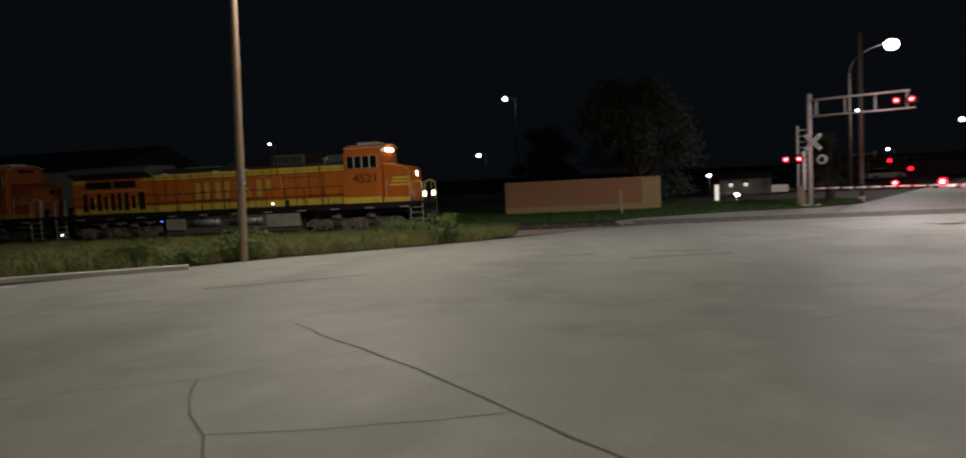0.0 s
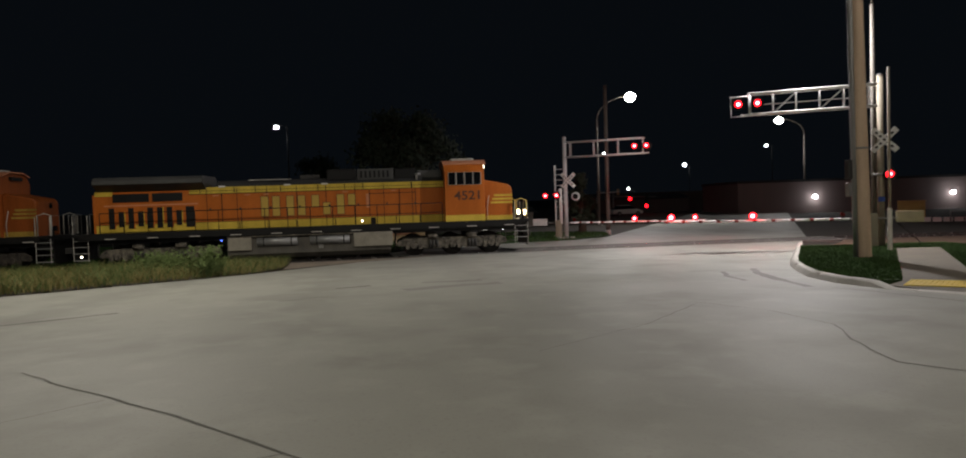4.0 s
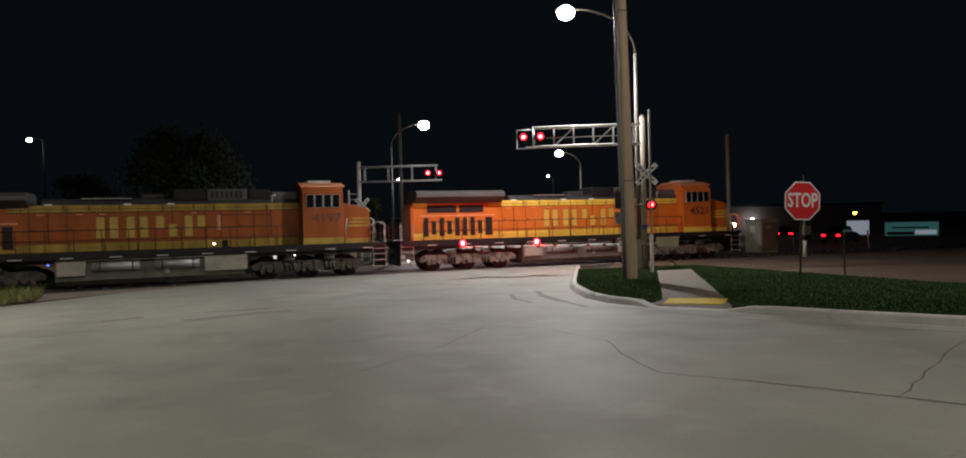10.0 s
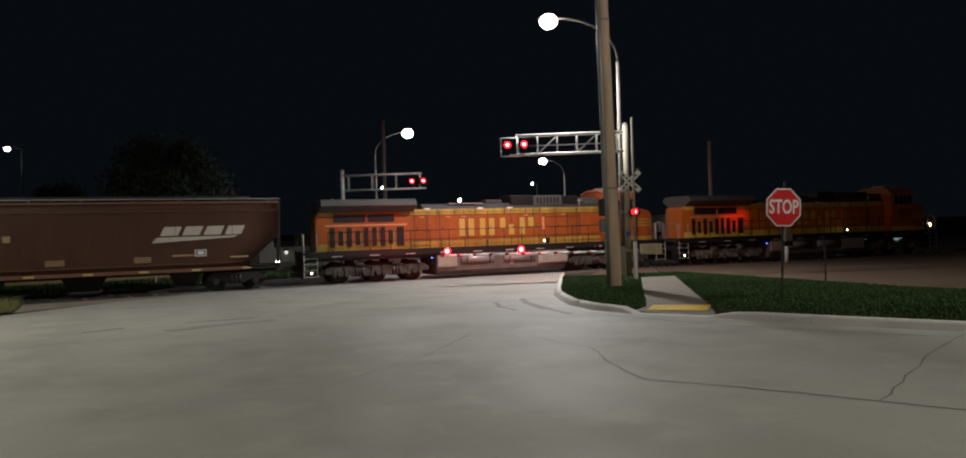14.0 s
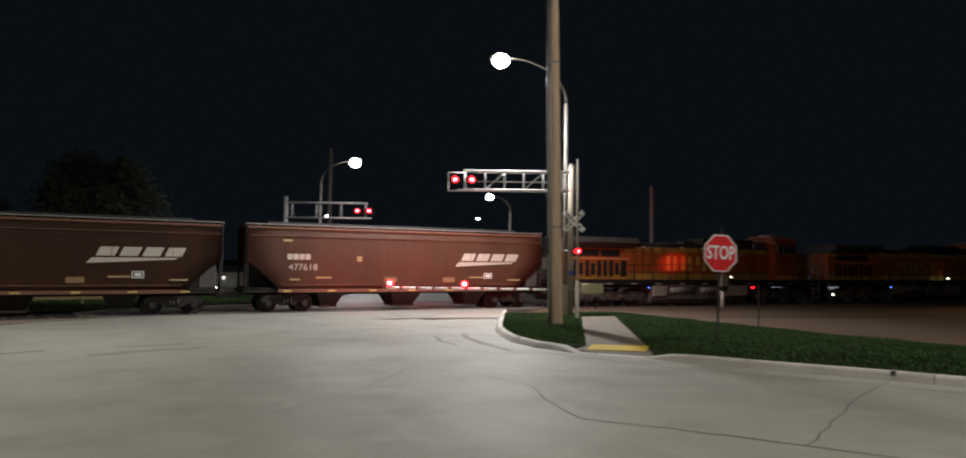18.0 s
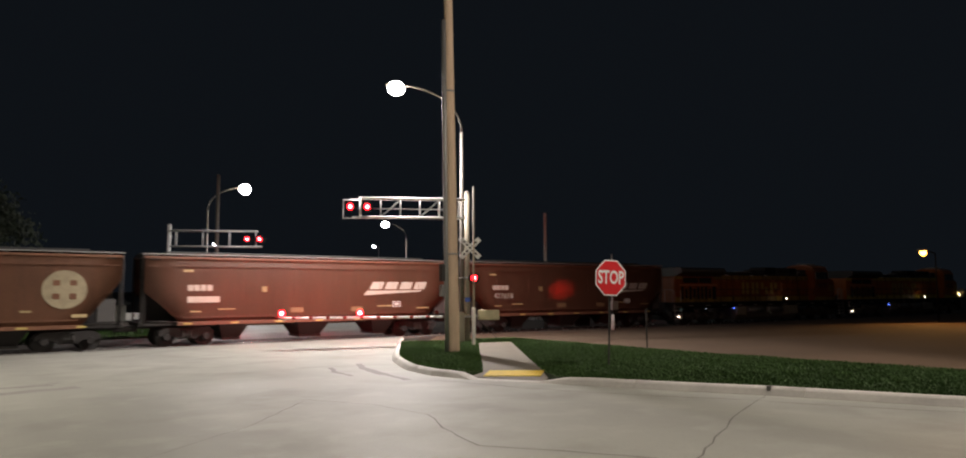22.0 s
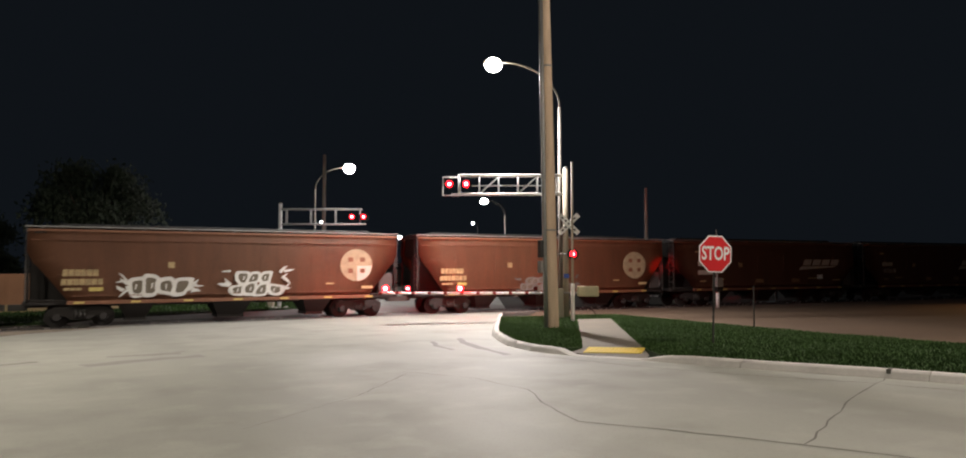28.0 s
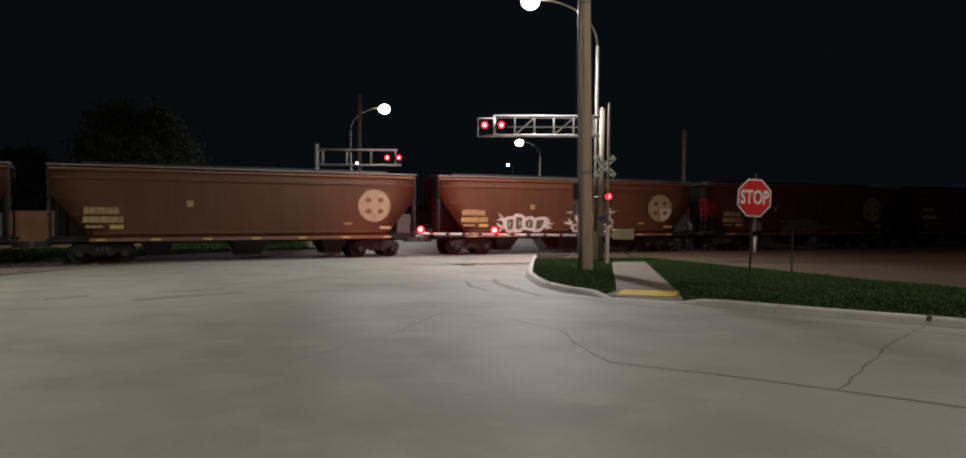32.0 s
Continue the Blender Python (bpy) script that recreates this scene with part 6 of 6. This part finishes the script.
part("box", cube(-0.3, 0.25, -0.25, 0.05, 1.3, 1.85, bevel=0.02), GALV, rp, "grey steel box")
part("box_shade", cube(-0.2, 0.3, -0.2, 0.05, 1.0, 1.28, bevel=0.02), BLACK_PAINT, rp)
part("white_sleeve", tube(BM(), (0, 0, 0), (0, 0, 1.1), 0.11, n=12), WHITE_PAINT, rp)
part("crosspiece", cube(-0.05, 0.5, -0.03, 0.03, 4.3, 4.38), GALV, rp)

# relay cabinet near the track, corner towards the street
cab_ = empty("relay_cabinet", Matrix.Translation((38.2, 37.2, -0.1)) @ Matrix.Rotation(radians(-2), 4, "Z"), "grey steel relay cabinet beside the track, door tinted brown", "cabinet")
part("body", cube(-0.85, 0.75, -0.75, 0.75, 0.1, 2.35, bevel=0.03), CABINET, cab_)
part("roof", cube(-0.92, 0.82, -0.82, 0.82, 2.35, 2.42, bevel=0.02), CABINET, cab_)
# door coloured brown for the sodium light that falls on it
dr = part("door", cube(-0.72, 0.62, -0.79, -0.75, 0.25, 2.2), SODIUM_PANEL, cab_, "steel door, tinted brown for the sodium light")
part("door_handle", cube(0.45, 0.5, -0.83, -0.79, 1.1, 1.35), DARK_STEEL, dr)
part("notice_plate", cube(-0.4, 0.05, -0.8, -0.79, 1.7, 1.95), CREAM_PAINT, dr)
part("side_door", cube(-0.88, -0.85, -0.62, 0.62, 0.25, 2.2), CABINET, cab_)
part("side_notice", cube(-0.895, -0.88, -0.25, 0.2, 1.5, 1.95), WHITE_PAINT, cab_)


def at_angle(az, dist, z=0.0):
    return Vector((math.sin(radians(az)) * dist, math.cos(radians(az)) * dist, z))


# low barrier and concrete wheel stops at the lot behind the track
gr = empty("guard_rail", Matrix.Translation(at_angle(41.2, 64, -0.05)), "low pale pipe barrier along the back of the lot", "barrier")
_end = at_angle(47.9, 62.0) - at_angle(41.2, 64)
part("rail", tube(BM(), (0, 0, 0.82), (_end.x, _end.y, 0.82), 0.045, n=8), GALV, gr)
for k in range(5):
    q = _end * (k / 4)
    part("post", tube(BM(), (q.x, q.y, 0), (q.x, q.y, 0.86), 0.05, n=8), GALV, gr)
for k in range(11):
    p = at_angle(39.2 + k * 0.62, 66)
    ws = empty("wheel_stop", Matrix.Translation((p.x, p.y, -0.1)) @ Matrix.Rotation(radians(-40), 4, "Z"), "white concrete wheel stop in the far lot", "wheel stop", "wheel stops")
    part("block", prism(BM(), [(-0.12, 0), (-0.08, 0.34), (0.08, 0.34), (0.12, 0)], -0.3, 0.3, "x"), WHITE_PAINT, ws)
OCHRE = mat("dull_yellow_steel", (0.4, 0.34, 0.09), 0.6, dark=0.6, scale=2, fine=16)
ub = empty("utility_box", Matrix.Translation(at_angle(38.95, 66, -0.1)) @ Matrix.Rotation(radians(-39), 4, "Z"), "dull yellow steel utility box behind the track", "utility box")
part("body", cube(-0.95, 0.95, 0, 1.0, 0, 1.6, bevel=0.04), OCHRE, ub)
part("lid", cube(-1.0, 1.0, -0.05, 1.05, 1.6, 1.68, bevel=0.02), OCHRE, ub)

# short steel pole by the far signal
fp = empty("steel_pole", Matrix.Translation((15.8, 49.0, -0.05)), "tall plain dark steel pole beside the far lawn", "pole")
part("shaft", tube(BM(), (0, 0, 0), (0, 0, 10.6), 0.15, 0.11, 12), LAMP_STEEL, fp)
part("foot", tube(BM(), (0, 0, 0), (0, 0, 0.35), 0.2, 0.18, 12), KERB, fp)

# low lit frame and lamp post on the far grass
fr_ = empty("garden_gate", Matrix.Translation((7.95, 56.2, 0.0)), "small white-lit gate frame on the far grass", "gate")
# gate panel emits a glow in place of lamplight on it
part("panel", cube(-0.13, 0.13, -0.08, 0.08, 0, 1.28, bevel=0.01), WARM_PANE, fr_, "white panel with a glow of its own")
part("base_beam", cube(0.13, 1.6, -0.06, 0.06, 0, 0.1), WHITE_PAINT, fr_)
part("top_beam", cube(0.13, 1.5, -0.04, 0.04, 0.62, 0.7), WHITE_PAINT, fr_)
part("lamp_globe", bmesh_ball(0.13), FAR_WHITE, fr_, "small round lamp", m=Matrix.Translation((1.45, 0, 0.45)))
lp2 = empty("garden_lamp", Matrix.Translation((7.4, 56.0, 0.0)), "short dark post with a small white lamp", "lamp")
part("post", tube(BM(), (0, 0, 0), (0, 0, 1.95), 0.05, 0.04, 8), DARK_STEEL, lp2)
part("lens", bmesh_ball(0.11), FAR_WHITE, lp2, m=Matrix.Translation((0, 0, 2.02)))


def parked_car(x, y, turn, paint, label):
    """A plain saloon: lower body, glazed cabin, four wheels."""
    th = empty("car", Matrix.Translation((x, y, ground_z(y))) @ Matrix.Rotation(turn, 4, "Z"), label, "car")
    part("body", prism(BM(), [(-2.2, 0.3), (-2.25, 0.75), (-1.9, 0.9), (1.3, 0.92), (2.15, 0.72), (2.25, 0.4), (2.1, 0.28)], -0.85, 0.85), paint, th, bevel=0.05)
    part("cabin", prism(BM(), [(-1.75, 0.9), (-1.15, 1.4), (0.35, 1.42), (1.15, 0.92)], -0.72, 0.72), PANE, th, "dark glazed cabin", 0.04)
    part("roof", cube(-1.1, 0.35, -0.66, 0.66, 1.415, 1.45), paint, th)
    for x0 in (-1.4, 1.4):
        for y0 in (-0.8, 0.8):
            w = part("wheel", tube(BM(), (x0, y0 - 0.1, 0.31), (x0, y0 + 0.1, 0.31), 0.31, 0.31, 18), BLACK_PAINT, th, "black tyre")
            part("rim", tube(BM(), (x0, y0 - 0.11, 0.31), (x0, y0 + 0.11, 0.31), 0.19, 0.19, 14), GALV, w)
    return th


def tail_lamps(car):
    for y0 in (-0.6, 0.6):
        part("tail_lamp", cube(-2.29, -2.22, y0 - 0.16, y0 + 0.16, 0.62, 0.78, bevel=0.02), RED_ON, car, "lit red tail lamp")


parked_car(33.0, 94.5, 0.15, WHITE_PAINT, "pale parked car beyond the far road")
_p = at_angle(47.3, 78)
tail_lamps(parked_car(_p.x, _p.y, radians(42), DARK_STEEL, "dark car with red tail lamps lit behind the lot"))
_p = at_angle(51.0, 70)
tail_lamps(parked_car(_p.x, _p.y, radians(20), DARK_STEEL, "dark parked car with red tail lamps lit by the board"))


def plain_lamp(az, dist, h, lens=FAR_WHITE, size=1.0, label="distant street lamp lit white on a tall pole", arm=1.2, steel=None):
    a = radians(az)
    x, y = math.sin(a) * dist, math.cos(a) * dist
    th = empty("street_lamp", Matrix.Translation((x, y, ground_z(y))), label, "street lamp", "far street lamps")
    part("pole", tube(BM(), (arm, 0, 0), (arm, 0, h - 0.1), 0.1 if steel is None else 0.05, 0.07 if steel is None else 0.04, 8), steel or DARK_STEEL, th)
    part("arm", tube(BM(), (arm, 0, h - 0.1), (0, 0, h + 0.1), 0.04, 0.04, 6), DARK_STEEL, th)
    hd = part("luminaire", cube(-0.35 * size, 0.35 * size, -0.2, 0.2, h - 0.02, h + 0.12), GALV, th)
    part("lens", bmesh_ball(0.3 * size), lens, hd, "glaring lens", m=Matrix.Translation((0, -0.05, h - 0.18 * size)))
    return th


for az, el, dist, size in ((-7.98, 6.29, 85, 0.8), (23.8, 2.4, 190, 1.4), (-10.29, 1.95, 120, 0.9), (29.67, 3.54, 150, 0.8), (23.48, -0.25, 260, 0.9), (26.24, -0.45, 240, 0.8), (17.67, 3.54, 170, 0.8), (-26.5, 3.5, 200, 0.8), (-27.1, -0.45, 62, 0.5), (19.49, 0.7, 170, 0.8)):
    plain_lamp(az, dist, 2.62 + dist * math.tan(radians(el)), size=size)
for az, el, dist in ((70.1, 2.2, 56), (76.0, 2.85, 52), (51.92, 0.05, 95)):
    plain_lamp(az, dist, 2.62 + dist * math.tan(radians(el)), SODIUM, 0.7, "orange sodium lamp over the dirt lot", 2.2, BLACK_PAINT)


# thin far pole
tp = empty("utility_pole", Matrix.Translation((36.2, 38.25, -0.1)), "weathered grey pole by the relay cabinet", "pole")
part("shaft", tube(BM(), (0, 0, 0), (0, 0, 8.4), 0.13, 0.11, 12), mat("bleached_far_pole", (0.42, 0.36, 0.31), 0.85, dark=0.5, scale=4, fine=30, bump=0.4, streak=True), tp)

# pale signal arm at the far junction
ta = empty("traffic_signal", Matrix.Translation(at_angle(17.05, 108, 0)), "distant pale mast arm with two signal heads seen from behind", "traffic signal")
part("pole", tube(BM(), (0, 0, 0), (0, 0, 3.6), 0.12, 0.1, 10), GALV, ta)
part("mast_arm", tube(BM(), (0, 0, 3.3), (3.3, -0.6, 3.4), 0.1, 0.07, 8), WHITE_PAINT, ta)
for q in (0.25, 3.2):
    part("signal_head", cube(q - 0.16, q + 0.16, -0.3, 0.0, 2.9, 3.8, bevel=0.03), CREAM_PAINT, ta)

# far traffic signals along the road
for az, dist, reds in ((18.3, 110, (1.2, 3.4)),):
    a = radians(az)
    x, y = math.sin(a) * dist, math.cos(a) * dist
    th = empty("traffic_signal", Matrix.Translation((x, y, 0)), "distant mast-arm traffic signal showing red", "traffic signal")
    part("pole", tube(BM(), (0, 0, 0), (0, 0, 3.2), 0.14, 0.1, 10), GALV, th)
    part("mast_arm", tube(BM(), (0, 0, 2.7), (7, 0, 2.5), 0.09, 0.06, 8), GALV, th)
    for q in (2.6, 5.2):
        hd = part("signal_head", cube(q - 0.2, q + 0.2, -0.12, 0.12, 1.7, 2.7, bevel=0.02), BLACK_PAINT, th)
        part("red_lens", tube(BM(), (q, -0.12, 2.3 - (q - 2.6) * 0.45), (q, -0.16, 2.3 - (q - 2.6) * 0.45), 0.26, 0.26, 12), RED_ON, hd)


# ---- grass, weeds ----
def inside(p, poly):
    c = False
    n = len(poly)
    for i in range(n):
        (x0, y0), (x1, y1) = poly[i], poly[(i + 1) % n]
        if (y0 > p[1]) != (y1 > p[1]) and p[0] < (x1 - x0) * (p[1] - y0) / (y1 - y0) + x0:
            c = not c
    return c


def blades(name, poly, count, h, spread, material, label, seed, dz, lean=0.4, clump=0.0):
    r = random.Random(seed)
    xs, ys = [p[0] for p in poly], [p[1] for p in poly]
    verts, faces = [], []
    done = 0
    while done < count:
        p = (r.uniform(min(xs), max(xs)), r.uniform(min(ys), max(ys)))
        if not inside(p, poly):
            continue
        k = 0.5 + 0.5 * noise.noise(Vector((p[0] * 0.6, p[1] * 0.6, seed)))
        if clump and k < clump * r.random():
            done += 0.2
            continue
        done += 1
        hh = h * r.uniform(0.5, 1.2) * (0.6 + 0.8 * k)
        a = r.random() * math.tau
        dx, dy = math.cos(a) * spread, math.sin(a) * spread
        lx, ly = r.gauss(0, lean) * hh, r.gauss(0, lean) * hh
        z = ground_z(p[1]) + dz
        i = len(verts)
        verts += [(p[0] - dx, p[1] - dy, z), (p[0] + dx, p[1] + dy, z), (p[0] + lx * 0.4 + dx * 0.7, p[1] + ly * 0.4 + dy * 0.7, z + hh * 0.6), (p[0] + lx * 0.4 - dx * 0.7, p[1] + ly * 0.4 - dy * 0.7, z + hh * 0.6), (p[0] + lx, p[1] + ly, z + hh)]
        faces += [(i, i + 1, i + 2, i + 3), (i + 3, i + 2, i + 4)]
    me = bpy.data.meshes.new(name)
    me.from_pydata(verts, [], faces)
    me.materials.append(material)
    return tagged(new(name, me), label, "grass", kind="stuff")


blades("grass", ISLAND, 26000, 0.065, 0.014, GRASS, "short clipped green grass on the island", 1, 0.12)
blades("grass", LAWN_R, 95000, 0.06, 0.017, GRASS, "short mown green lawn grass", 2, 0.12)
VERGE = [(-4.4, 33.9), (-4.3, 30.4), (-4.9, 28.4), (-6.3, 26.8), (-8.0, 25.3), (-11.0, 22.7), (-13.0, 20.1), (-17.0, 16.4), (-30, 20), (-40, 33.8)]
sheet("verge", VERGE, 0.03, SOIL, "weedy dirt verge beside the track", "ground")
SHOULDER = [(-10.0, 33.7), (-4.4, 33.7), (-4.2, 30.0), (-1.0, 33.5), (2.4, 34.9), (2.2, 35.1), (-4.0, 34.5), (-10.0, 34.6)]
sheet("ground", SHOULDER, 0.012, mat("pale_shoulder_dirt", (0.3, 0.245, 0.19), 0.95, dark=0.5, scale=1.2, fine=10, bump=0.4, amount=0.8), "pale packed dirt shoulder beside the rails", "ground")
blades("weeds", VERGE, 36000, 0.46, 0.011, WEED, "tall dry yellow-green weeds beside the street", 3, 0.0, 0.55, 0.9)
blades("weeds", VERGE, 34000, 0.5, 0.014, WEED_GREEN, "green weeds among dry grass", 4, 0.0, 0.6, 1.3)


def bush(x, y, r_, h, seed):
    """A rank clump of upright leafy stems with a ragged outline."""
    r = random.Random(seed)
    verts, faces = [], []

    def leaf(p, u, v):
        i = len(verts)
        verts.extend((p + u, p + v, p - u, p - v))
        faces.append((i, i + 1, i + 2, i + 3))
    for k in range(int(90 * r_ / 0.6)):
        foot = Vector((x + r.gauss(0, 0.45) * r_, y + r.gauss(0, 0.45) * r_, ground_z(y)))
        tall = h * r.uniform(0.45, 1.1)
        tip = foot + Vector((r.gauss(0, 0.22) * tall, r.gauss(0, 0.22) * tall, tall))
        mid, n = (foot + tip) / 2, Vector((0.006, 0.003, 0))
        leaf(mid, (tip - foot) / 2, n)
        for j in range(26):
            f = r.uniform(0.2, 1.0)
            u = Vector((r.gauss(0, 1), r.gauss(0, 1), r.gauss(0.3, 0.6))).normalized() * r.uniform(0.035, 0.085)
            leaf(foot.lerp(tip, f) + u * 0.9, u, u.orthogonal().normalized() * u.length * 0.38)
    me = bpy.data.meshes.new("bush")
    me.from_pydata(verts, [], faces)
    me.materials.append(WEED_GREEN)
    tagged(new("bush", me), "rank green weed clump at the street edge", "bush", "bushes")


for k, (x, y, r_, h) in enumerate(((-6.6, 27.4, 0.5, 1.1), (-12.0, 21.9, 0.65, 1.0), (-13.2, 20.4, 0.45, 0.5), (-9.0, 30.0, 0.9, 0.9), (-15.5, 21.0, 0.8, 0.6))):
    bush(x, y, r_, h, k + 1)
FAR_VERGE = [(0.0, 39.3), (1.3, 40.7), (5.9, 42.8), (11.9, 44.0), (14.6, 46.2), (16.5, 50.5), (10, 56), (-25, 56), (-25, 39.2)]
sheet("lawn", FAR_VERGE, 0.05, LAWN, "dark grass beyond the track", "grass", thick=0.2)
blades("grass", FAR_VERGE, 24000, 0.14, 0.03, GRASS, "unmown dark green grass beyond the track", 6, 0.05)


# ---- movement ----
def motions():
    def nose(t):
        for (t0, s0), (t1, s1) in zip(RUN, RUN[1:]):
            if t <= t1:
                return s0 + (s1 - s0) * (t - t0) / (t1 - t0)
        return RUN[-1][1]
    for thing, back, base in TRAIN:
        rows = []
        for t, s in RUN:
            a, _ = track(s - back + base / 2)
            b, _ = track(s - back - base / 2)
            mid = (a + b) / 2
            rows.append((t, Matrix.Translation((mid.x, mid.y, 0)) @ Matrix.Rotation(math.atan2(a.y - b.y, a.x - b.x), 4, "Z")))
        walk(thing, rows)


motions()
